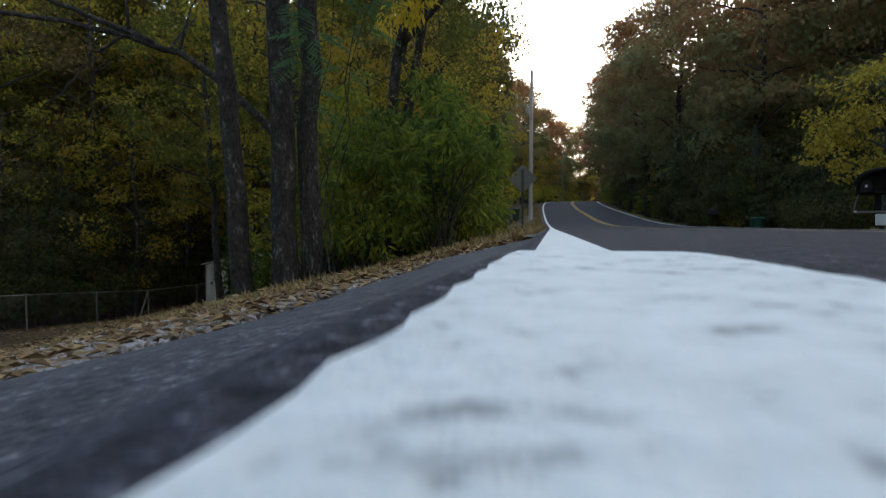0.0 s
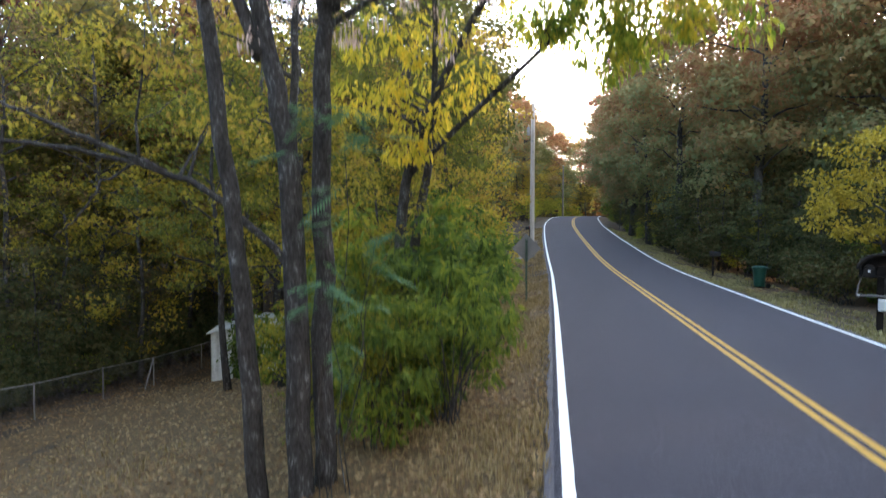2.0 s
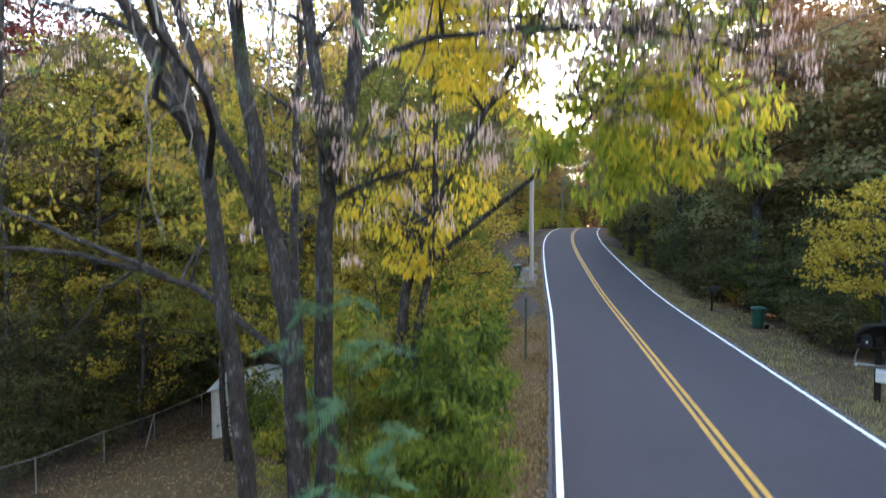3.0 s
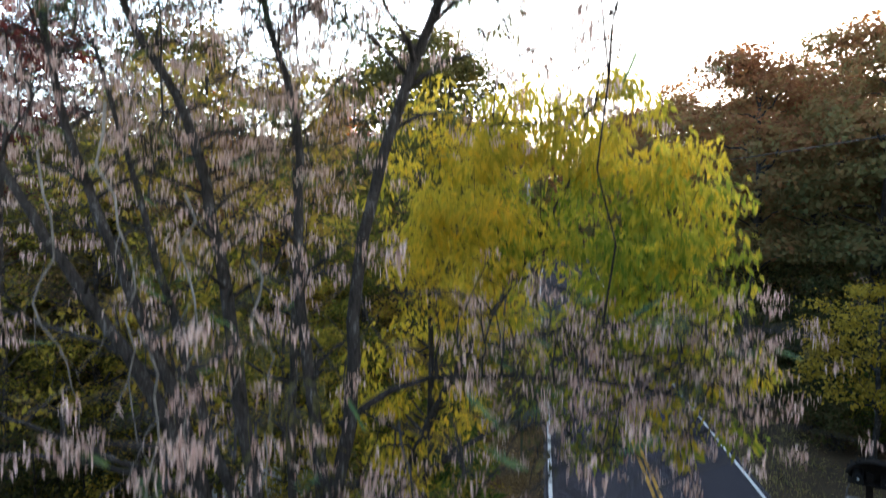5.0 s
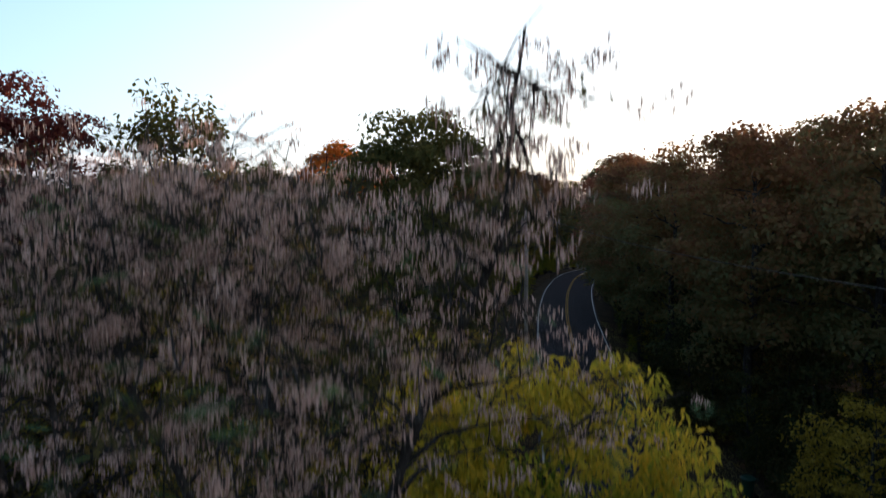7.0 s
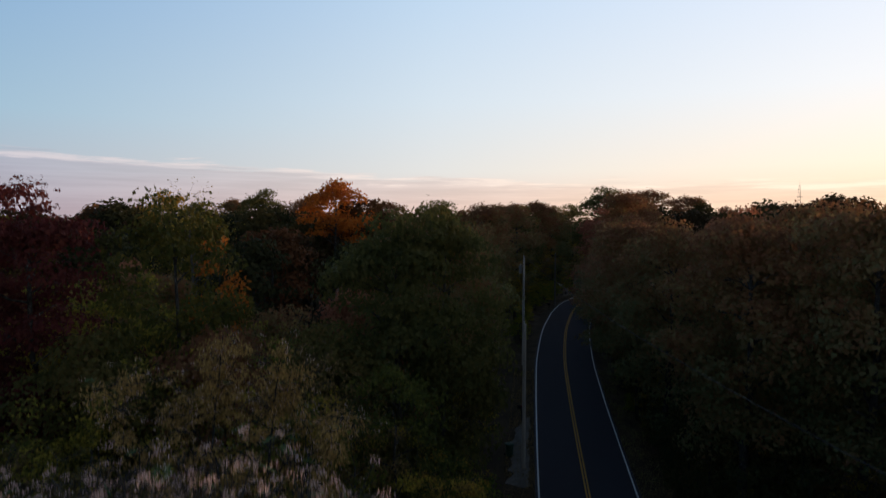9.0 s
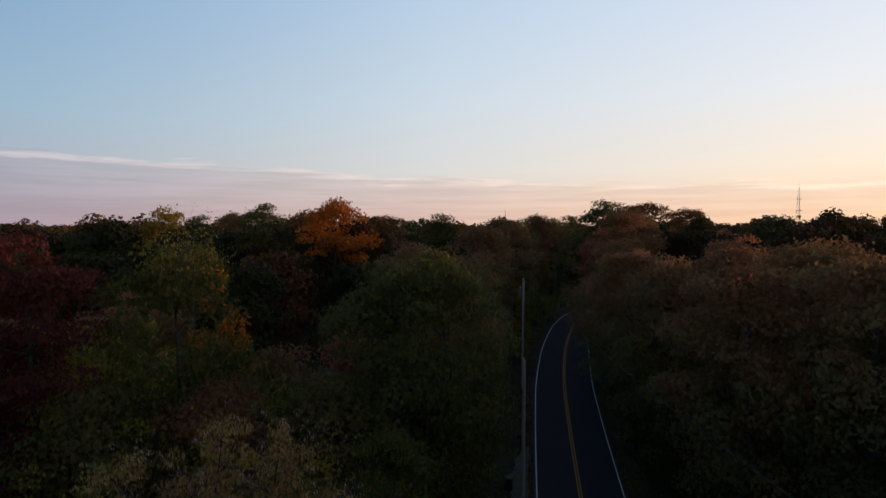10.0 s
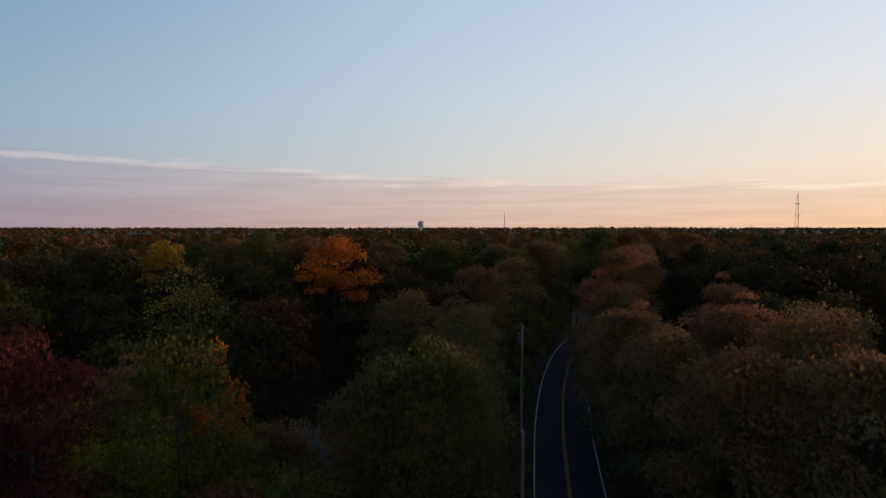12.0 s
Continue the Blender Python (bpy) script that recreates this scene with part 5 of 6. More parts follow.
def fence(points, label):
    """A low chain-link fence: posts, a top rail and crossed wires."""
    ob = thing("chain_link_fence", (points[0][0], points[0][1], ground_z(*points[0])), label, "fence")
    base = np.array([points[0][0], points[0][1], ground_z(*points[0])])
    tall = 0.88
    feet = [np.array([x, y, ground_z(x, y)]) - base for x, y in points]
    for a in feet:
        geo = Geo()
        tube(geo, [a + (0, 0, -0.2), a + (0, 0, tall + 0.03)], [0.019, 0.019], 8)
        part("post", geo, STEEL, ob)
    for a, b in zip(feet[:-1], feet[1:]):
        geo = Geo()
        tube(geo, [a + (0, 0, tall), b + (0, 0, tall)], [0.013, 0.013], 7)
        part("top_rail", geo, STEEL, ob)
        geo = Geo()
        run = np.linalg.norm(b - a)
        n = int(run / 0.075)
        for i in range(-int(tall / 0.075), n):
            for sign in (1, -1):
                t0 = i * 0.075
                k0, k1 = max(0, -t0) / tall, min(1, (run - t0) / tall)
                if k1 <= k0:
                    continue
                q = []
                for k in (k0, k1):
                    zz = tall * k if sign > 0 else tall * (1 - k)
                    q.append(a + (b - a) * (t0 + k * tall) / run + np.array([0, 0, zz]))
                tube(geo, q, [0.0016, 0.0016], 3, cap=False)
        tagged(part("wire_mesh", geo, STEEL, ob, "crossed steel wire mesh"), kind="stuff")
    geo = Geo()
    k = feet[-3]
    tube(geo, [k + (0.05, -0.75, -0.05), k + (0, 0, tall)], [0.022, 0.022], 7)
    part("brace", geo, STEEL, ob)
    return ob


fence([(-13.0, 8.5), (-11.2, 11.4), (-9.75, 14.15), (-9.5, 16.6), (-9.1, 18.7), (-8.6, 21.2), (-8.0, 23.8)], "low galvanised chain-link fence along the yard")


def shed(x, y, turn):
    """A small sheet-metal shed with an open doorway and a low gable."""
    z = ground_z(x, y) - 0.25
    ob = thing("garden_shed", (x, y, z), "small off-white sheet metal shed with open doorway", "shed", turn=turn)
    wide, deep, tall, ridge = 2.7, 2.0, 1.75, 2.05
    t = 0.03

    def ribbed(x0, x1, y0, y1, h, name):
        geo = Geo()
        run = math.hypot(x1 - x0, y1 - y0)
        n = max(4, int(run / 0.05))
        nx, ny = -(y1 - y0) / run, (x1 - x0) / run
        v, f = [], []
        for i in range(n + 1):
            k = i / n
            off = (0.009, 0.009, -0.006, -0.006)[i % 4]
            for side in (-t / 2, t / 2):
                for zz in (0, h):
                    v.append((x0 + (x1 - x0) * k + nx * (off + side), y0 + (y1 - y0) * k + ny * (off + side), zz))
            if i:
                a, b = 4 * i - 4, 4 * i
                f += [(a, b, b + 1, a + 1), (a + 3, b + 3, b + 2, a + 2), (a + 1, b + 1, b + 3, a + 3)]
        geo.add(v, f)
        part(name, geo, SHED_WALL, ob)

    ribbed(0, 0.62, 0, 0, tall, "front_panel")
    ribbed(1.55, wide, 0, 0, tall, "front_panel")
    ribbed(0, wide, deep, deep, tall, "back_wall")
    ribbed(0, 0, 0, deep, tall, "side_wall")
    ribbed(wide, wide, 0, deep, tall, "side_wall")
    geo = Geo()
    box(geo, (1.085, 0, tall - 0.06), (0.93, 0.05, 0.12))
    part("lintel", geo, SHED_WALL, ob)
    geo = Geo()
    box(geo, (wide / 2, deep / 2, 0.03), (wide - 0.08, deep - 0.08, 0.06))
    part("floor_slab", geo, DARK_IN, ob)
    for sign in (0, 1):
        geo = Geo()
        x0, x1 = (-0.12, wide / 2) if sign == 0 else (wide / 2, wide + 0.12)
        z0, z1 = (tall, ridge) if sign == 0 else (ridge, tall)
        v = [(x0, -0.14, z0), (x1, -0.14, z1), (x1, deep + 0.14, z1), (x0, deep + 0.14, z0)]
        v += [(a, b, c + 0.035) for a, b, c in v]
        geo.add(v, [(3, 2, 1, 0), (4, 5, 6, 7), (0, 1, 5, 4), (1, 2, 6, 5), (2, 3, 7, 6), (3, 0, 4, 7)])
        part("roof_panel", geo, SHED_WALL, ob)
    for yy in (0.0, deep):
        geo = Geo()
        v = [(0, yy - t / 2, tall), (wide, yy - t / 2, tall), (wide / 2, yy - t / 2, ridge), (0, yy + t / 2, tall), (wide, yy + t / 2, tall), (wide / 2, yy + t / 2, ridge)]
        geo.add(v, [(0, 1, 2), (5, 4, 3), (0, 3, 4, 1), (1, 4, 5, 2), (2, 5, 3, 0)])
        part("gable", geo, SHED_WALL, ob)
    return ob


shed(-7.15, 18.4, 8)


def utility_pole(x, y, tall, label, can=True, wood=POLE_WOOD):
    z = ground_z(x, y)
    ob = thing("utility_pole", (x, y, z), label, "utility pole", "poles along the road")
    geo = Geo()
    n = 8
    tube(geo, [(0.004 * i * i * 0.2, 0, -0.4 + (tall + 0.4) * i / (n - 1)) for i in range(n)], np.linspace(0.15, 0.1, n), 12)
    part("shaft", geo, wood, ob, smooth=False)
    geo = Geo()
    tube(geo, [(0, 0, tall), (0, 0, tall + 0.1), (0, 0, tall + 0.18)], [0.035, 0.05, 0.02], 8)
    part("insulator", geo, WHITE_BOX, ob, "pale ceramic top insulator")
    if can:
        geo = Geo()
        tube(geo, [(-0.3, 0, tall - 1.75), (-0.3, 0, tall - 1.7), (-0.3, 0, tall - 0.95), (-0.3, 0, tall - 0.88)], [0.16, 0.19, 0.19, 0.12], 14)
        tr_ = part("transformer", geo, SIGN_BACK, ob, "grey transformer can")
        geo = Geo()
        tube(geo, [(-0.3, 0, tall - 0.9), (-0.3, 0, tall - 0.68)], [0.035, 0.025], 8)
        part("bushing", geo, WHITE_BOX, tr_)
        geo = Geo()
        box(geo, (-0.14, 0, tall - 1.3), (0.2, 0.06, 0.08))
        part("bracket", geo, STEEL, ob)
    for h in (tall - 2.4, tall - 3.1):
        geo = Geo()
        box(geo, (-0.02, -0.1, h), (0.1, 0.09, 0.1))
        part("cable_clamp", geo, STEEL, ob)
    return ob


utility_pole(5.86, 39.2, 9.7, "weathered grey wooden utility pole beside a driveway", False)
utility_pole(9.2, 62.4, 11.4, "tall wooden utility pole with a grey transformer")
utility_pole(19.6, 98.0, 8.5, "wooden utility pole where the road bends", False, GREY_WOOD)
utility_pole(13.5, -9.0, 11.0, "wooden utility pole at the roadside", False)


def cable(a, b, sag, label):
    geo = Geo()
    t = np.linspace(0, 1, 26)[:, None]
    p = np.asarray(a) * (1 - t) + np.asarray(b) * t
    p[:, 2] -= (4 * t * (1 - t))[:, 0] * sag
    tube(geo, p, [0.018] * 26, 5)
    return tagged(new("overhead_cable", geo.mesh("overhead_cable", CABLE)), label, "cable", "overhead cables")


top_near, top_far = ground_z(5.86, 39.2) + 9.7, ground_z(9.2, 62.4) + 11.4
for dz, sag in ((0.1, 0.5), (-2.4, 0.7), (-3.1, 0.8)):
    cable((5.86, 39.1, top_near + dz), (9.2, 62.3, top_far + dz), sag, "thin black cable between two roadside poles")
cable((9.2, 62.3, top_far + 0.1), (13.5, -9.0, ground_z(13.5, -9) + 11.0), 1.6, "thin black cable crossing over the road")
cable((9.2, 62.5, top_far + 0.1), (19.6, 98.0, ground_z(19.6, 98) + 8.5), 1.0, "thin black cable towards the bend")


def road_sign(x, y):
    z = ground_z(x, y)
    ob = thing("road_sign", (x, y, z), "diamond road sign seen from its grey back", "sign", turn=-8)
    geo = Geo()
    for dx, w in ((0, 0.03), (-0.03, 0.012), (0.03, 0.012)):
        box(geo, (dx, 0.012 if dx else 0, 0.85), (w, 0.03 if dx else 0.008, 2.3))
    part("post", geo, GREEN_PAINT, ob, "green steel channel post")
    geo = Geo()
    r = 0.44
    v = [(r * math.sin(a), 0.03 + dy, 1.72 + r * math.cos(a)) for dy in (0, 0.006) for a in (0, math.pi / 2, math.pi, 3 * math.pi / 2)]
    geo.add(v, [(0, 1, 2, 3), (7, 6, 5, 4), (0, 4, 5, 1), (1, 5, 6, 2), (2, 6, 7, 3), (3, 7, 4, 0)])
    part("plate", geo, SIGN_BACK, ob, "unpainted grey aluminium back", bevel=0.002)
    for h in (1.45, 1.98):
        geo = Geo()
        tube(geo, [(0, -0.012, h), (0, 0.03, h)], [0.012, 0.012], 8)
        part("bolt", geo, STEEL, ob)
    return ob


road_sign(2.58, 18.4)


def wheeled_bin(x, y, turn, label, material=BIN_GREEN):
    ob = thing("wheeled_bin", (x, y, ground_z(x, y)), label, "bin", turn=turn)
    geo = Geo()
    tube(geo, [(0, 0, 0.05), (0, 0, 0.1), (0, 0, 0.5), (0, 0, 0.84)], [0.2, 0.22, 0.25, 0.275], 20)
    part("body", geo, material, ob, smooth=False)
    geo = Geo()
    tube(geo, [(0, 0, 0.82), (0, 0, 0.87)], [0.3, 0.3], 20)
    part("rim", geo, material, ob)
    geo = Geo()
    tube(geo, [(0, 0, 0.872), (0, 0, 0.9), (0, 0, 0.95), (0, 0, 0.97)], [0.32, 0.32, 0.24, 0.1], 20)
    part("lid", geo, material, ob)
    for s in (-1, 1):
        geo = Geo()
        tube(geo, [(s * 0.2, 0.26, 0.1), (s * 0.26, 0.26, 0.1)], [0.1, 0.1], 14)
        part("wheel", geo, BLACK_METAL, ob)
    geo = Geo()
    tube(geo, [(-0.2, 0.24, 0.8), (-0.2, 0.37, 0.86), (0.2, 0.37, 0.86), (0.2, 0.24, 0.8)], [0.016] * 4, 8)
    part("handle", geo, material, ob)
    return ob


wheeled_bin(13.9, 26.2, -80, "dark green wheeled rubbish bin on the verge")
wheeled_bin(5.2, 41.5, 20, "small blue-green bin beside the driveway", GREEN_PAINT)


def mailbox(geo, c, size=(0.2, 0.52, 0.24), axis="y"):
    """A box with a rounded top, its length along one axis."""
    prof = [(-0.5, -0.5), (0.5, -0.5), (0.5, 0.1)] + [(0.5 * math.cos(a), 0.1 + 0.4 * math.sin(a)) for a in np.linspace(0.3, math.pi - 0.3, 7)] + [(-0.5, 0.1)]
    n = len(prof)
    v = []
    for e in (-0.5, 0.5):
        for p, q in prof:
            a, b = p * size[0], e * size[1]
            v.append((c[0] + (a if axis == "y" else b), c[1] + (b if axis == "y" else a), c[2] + q * size[2]))
    geo.add(v, [tuple(range(n))[::-1], tuple(range(n, 2 * n))] + [(i, (i + 1) % n, n + (i + 1) % n, n + i) for i in range(n)])


def post_box(x, y, turn, label, tall=1.0):
    ob = thing("mailbox", (x, y, ground_z(x, y)), label, "mailbox", "roadside mailboxes", turn)
    geo = Geo()
    box(geo, (0, 0, tall / 2 - 0.1), (0.1, 0.1, tall + 0.2))
    part("post", geo, DARK_WOOD, ob, bevel=0.006)
    geo = Geo()
    mailbox(geo, (0, -0.08, tall + 0.14))
    b = part("box", geo, BLACK_METAL, ob, "black metal box with rounded top")
    geo = Geo()
    box(geo, (0, -0.08, tall + 0.005), (0.22, 0.46, 0.025))
    part("shelf", geo, DARK_WOOD, ob)
    geo = Geo()
    box(geo, (0.108, 0.0, tall + 0.2), (0.008, 0.03, 0.16))
    part("flag", geo, RED_PLASTIC, b)
    return ob


post_box(13.75, 30.4, 70, "black mailbox on a dark wooden post", 1.0)
post_box(6.9, 47.5, -100, "black mailbox beside a driveway", 1.0)
post_box(17.5, 92.0, -100, "small pale mailbox near the bend", 0.9)


def mailbox_stand(x, y, turn):
    """Two black boxes on a plank with a pale paper box below and a carved arch above."""
    z = ground_z(x, y)
    ob = thing("mailbox_stand", (x, y, z), "dark mailbox stand with plank and pale newspaper box", "mailbox", "roadside mailboxes", turn)
    for dx in (0.32, 0.95):
        geo = Geo()
        box(geo, (dx, 0.05, 0.75), (0.15, 0.13, 1.75))
        part("post", geo, DARK_WOOD, ob, bevel=0.008)
    geo = Geo()
    box(geo, (0.55, -0.02, 0.86), (1.5, 0.24, 0.045))
    part("plank", geo, GREY_WOOD, ob, "weathered pale grey plank", bevel=0.006)
    for dx in (0.02, 0.62):
        geo = Geo()
        mailbox(geo, (dx + 0.05, -0.05, 1.5), (0.24, 0.5, 0.28))
        b = part("box", geo, BLACK_METAL, ob, "black metal box with rounded top")
        geo = Geo()
        box(geo, (dx + 0.05, -0.315, 1.5), (0.05, 0.02, 0.06))
        part("latch", geo, WHITE_BOX, b)
    geo = Geo()
    box(geo, (0.4, -0.02, 1.345), (1.1, 0.4, 0.04))
    part("shelf", geo, DARK_WOOD, ob)
    geo = Geo()
    outline = [(-0.14, 1.3)] + [(0.42 - 0.56 * math.cos(a), 1.54 + 0.36 * math.sin(a)) for a in np.linspace(0, math.pi, 13)] + [(0.98, 1.3)]
    n = len(outline)
    geo.add([(px, py, pz) for py in (0.2, 0.25) for px, pz in outline], [tuple(range(n)), tuple(range(2 * n - 1, n - 1, -1))] + [(i, n + i, n + (i + 1) % n, (i + 1) % n) for i in range(n)])
    part("back_board", geo, DARK_WOOD, ob, "dark arched wooden back board")
    geo = Geo()
    tube(geo, [(0.42 - 0.58 * math.cos(a), -0.12, 1.54 + 0.38 * math.sin(a)) for a in np.linspace(0, math.pi, 13)], [0.05] * 13, 8)
    part("arch", geo, DARK_WOOD, ob, "dark carved wooden arch")
    for k in range(9):
        geo = Geo()
        a0 = math.pi * (k + 0.5) / 9
        box(geo, (0.42 - 0.57 * math.cos(a0), 0.05, 1.545 + 0.37 * math.sin(a0)), (0.2 if 2 < k < 6 else 0.06, 0.4, 0.03 if 2 < k < 6 else 0.13))
        part("roof_slat", geo, DARK_WOOD, ob)
    geo = Geo()
    tube(geo, [(-0.18, -0.03, 0.88), (-0.15, -0.03, 1.1), (-0.08, -0.03, 1.34)], [0.022, 0.018, 0.018], 8)
    part("brace", geo, GREY_WOOD, ob, "pale slanting brace")
    geo = Geo()
    box(geo, (0.42, -0.16, 0.66), (0.3, 0.44, 0.28))
    part("newspaper_box", geo, WHITE_BOX, ob, "pale plastic newspaper box", bevel=0.02)
    geo = Geo()
    box(geo, (-0.14, -0.145, 0.87), (0.05, 0.012, 0.04))
    part("reflector", geo, WHITE_BOX, ob)
    return ob


mailbox_stand(10.84, 15.3, -35)


def house(x, y, turn):
    z = ground_z(x, y) - 0.1
    ob = thing("house", (x, y, z), "pale two-storey house with grey shingle roof", "house", turn=turn)
    w, d, e, r = 9.0, 7.0, 5.6, 8.0
    t = 0.2
    for name, c, s in (("wall", (0, -d / 2, e / 2), (w, t, e)), ("wall", (0, d / 2, e / 2), (w, t, e)), ("wall", (-w / 2 + t / 2, 0, e / 2), (t, d - t, e)), ("wall", (w / 2 - t / 2, 0, e / 2), (t, d - t, e))):
        geo = Geo()
        box(geo, c, s)
        part(name, geo, SIDING, ob)
    for sx in (-1, 1):
        geo = Geo()
        xx = sx * (w / 2 - t / 2)
        v = [(xx - t / 2, -d / 2, e), (xx - t / 2, d / 2, e), (xx - t / 2, 0, r), (xx + t / 2, -d / 2, e), (xx + t / 2, d / 2, e), (xx + t / 2, 0, r)]
        geo.add(v, [(2, 1, 0), (3, 4, 5), (0, 1, 4, 3), (1, 2, 5, 4), (2, 0, 3, 5)])
        part("gable", geo, SIDING, ob)
    for sy in (-1, 1):
        geo = Geo()
        low, top = (sy * (d / 2 + 0.38), e - 0.36), (sy * 0.02, r - 0.01)
        v = [(-w / 2 - 0.33, *low), (w / 2 + 0.33, *low), (w / 2 + 0.33, *top), (-w / 2 - 0.33, *top)]
        v += [(a, b, c - 0.05) for a, b, c in v]
        solid = [(0, 1, 2, 3), (7, 6, 5, 4), (0, 4, 5, 1), (1, 5, 6, 2), (2, 6, 7, 3), (3, 7, 4, 0)]
        geo.add(v, solid)
        roof = part("roof", geo, ROOFING, ob, "grey shingle roof slope")
        rows = 14
        for i in range(rows):
            geo = Geo()
            k0, k1 = i / rows, (i + 1) / rows + 0.02
            y0, y1 = sy * (d / 2 + 0.4) * (1 - k0), sy * (d / 2 + 0.4) * max(0, 1 - k1)
            z0, z1 = e - 0.27 + (r + 0.1 - e + 0.27) * k0, e - 0.27 + (r + 0.1 - e + 0.27) * min(1, k1)
            v = [(-w / 2 - 0.35, y0, z0 + 0.03), (w / 2 + 0.35, y0, z0 + 0.03), (w / 2 + 0.35, y1, z1), (-w / 2 - 0.35, y1, z1)]
            v += [(a, b, c - 0.08) for a, b, c in v]
            geo.add(v, solid)
            part("shingle_course", geo, ROOFING, roof)
    for floor_z in (1.5, 4.2):
        for dx in (-3.0, 0.0, 3.0):
            geo = Geo()
            for cx, cz, sx, sz in ((0, 0.72, 1.1, 0.08), (0, -0.72, 1.1, 0.08), (-0.51, 0, 0.08, 1.36), (0.51, 0, 0.08, 1.36), (0, 0, 0.94, 0.05)):
                box(geo, (dx + cx, -d / 2 - t / 2 - 0.02, floor_z + cz), (sx, 0.08, sz))
            win = part("window", geo, WHITE_BOX, ob, "white framed sash window")
            geo = Geo()
            box(geo, (dx, -d / 2 - t / 2 - 0.006, floor_z), (0.96, 0.01, 1.38))
            part("pane", geo, GLASS, win)
    geo = Geo()
    box(geo, (2.0, 0.6, r + 0.2), (0.7, 0.7, 1.6))
    part("chimney", geo, CONCRETE, ob, bevel=0.02)
    return ob


house(-7.6, 49.5, 12)

# ---- far landmarks ----
def radio_mast(x, y, tall, wide, label):
    """A three-legged lattice mast."""
    z = ground_z(x, y)
    ob = thing("radio_mast", (x, y, z), label, "radio mast")
    legs = [(math.cos(a), math.sin(a)) for a in (0.4, 0.4 + 2.094, 0.4 + 4.189)]

    def spread_at(h):
        return wide * (1 - 0.72 * h / tall)

    for cx, cy in legs:
        geo = Geo()
        tube(geo, [(cx * spread_at(h), cy * spread_at(h), h) for h in np.linspace(-0.5, tall, 5)], [0.13, 0.12, 0.11, 0.1, 0.08], 6)
        part("leg", geo, MAST_STEEL, ob)
    levels = np.linspace(0, tall, 17)
    for i in range(16):
        geo = Geo()
        for k in range(3):
            a, b = legs[k], legs[(k + 1) % 3]
            h0, h1 = levels[i], levels[i + 1]
            tube(geo, [(a[0] * spread_at(h0), a[1] * spread_at(h0), h0), (b[0] * spread_at(h1), b[1] * spread_at(h1), h1)], [0.06, 0.06], 4, cap=False)
            tube(geo, [(a[0] * spread_at(h1), a[1] * spread_at(h1), h1), (b[0] * spread_at(h1), b[1] * spread_at(h1), h1)], [0.06, 0.06], 4, cap=False)
        part("bracing", geo, MAST_STEEL, ob)
    for h in (tall * 0.6, tall * 0.8):
        geo = Geo()
        box(geo, (0, 0, h), (2 * spread_at(h) + 0.8, 2 * spread_at(h) + 0.8, 0.5))
        part("platform", geo, MAST_STEEL, ob)
    geo = Geo()
    tube(geo, [(0, 0, tall - 1), (0, 0, tall + 5)], [0.09, 0.05], 6)
    part("antenna", geo, MAST_STEEL, ob)
    return ob


radio_mast(378, 620, 59, 3.2, "slender reddish steel lattice radio mast over the forest")
radio_mast(128, 1100, 47, 0.9, "thin guyed steel mast on the horizon")


def water_tower(x, y):
    z = ground_z(x, y)
    ob = thing("water_tower", (x, y, z), "pale blue water tower on slender legs", "water tower")
    geo = Geo()
    prof = [(0.3, 23.0), (3.0, 23.6), (4.9, 25.2), (5.3, 27.0), (5.2, 30.5), (4.6, 32.0), (2.8, 33.3), (0.3, 33.9)]
    tube(geo, [(0, 0, h) for _, h in prof], [r_ for r_, _ in prof], 24)
    part("tank", geo, TANK_BLUE, ob, smooth=True)
    for k in range(6):
        a = k * math.pi / 3
        geo = Geo()
        tube(geo, [(5.6 * math.cos(a), 5.6 * math.sin(a), -1), (4.6 * math.cos(a), 4.6 * math.sin(a), 26)], [0.3, 0.3], 8)
        part("leg", geo, TANK_BLUE, ob)
    geo = Geo()
    tube(geo, [(0, 0, -1), (0, 0, 24)], [0.8, 0.8], 12)
    part("riser_pipe", geo, TANK_BLUE, ob)
    return ob


water_tower(-23, 1000)

# ---- verge, gravel and fallen leaves ----
EDGE_Y = np.array([-60, -3, 0.3, 0.65, 0.85, 1.2, 1.7, 2.1, 2.5, 3.2, 3.6, 3.9, 60])
EDGE_U = np.array([-0.3, -0.85, -0.78, -0.73, -0.61, -0.57, -0.6, -0.55, -0.69, -0.7, -0.27, -0.16, -0.15])
ar = np.random.default_rng(21)
g = Geo()
yy = np.arange(-6, 4.0, 0.05)
left = np.interp(yy, EDGE_Y, EDGE_U) + ar.normal(size=len(yy)) * 0.018
v, f = [], []
for i, (a, b) in enumerate(zip(yy, left)):
    xa = float(line_x(a))
    for k in range(5):
        u = b + (-0.12 - b) * k / 4
        v.append((xa + u, a, ground_z(xa + u, a) + (0.012 if k else -0.02)))
    if i:
        f += [(5 * i - 5 + k, 5 * i - 4 + k, 5 * i + 1 + k, 5 * i + k) for k in range(4)]
g.add(v, f)
structure("asphalt_apron", g, OLD_ASPHALT, "broken edge of old grey asphalt beside the road", "pavement")


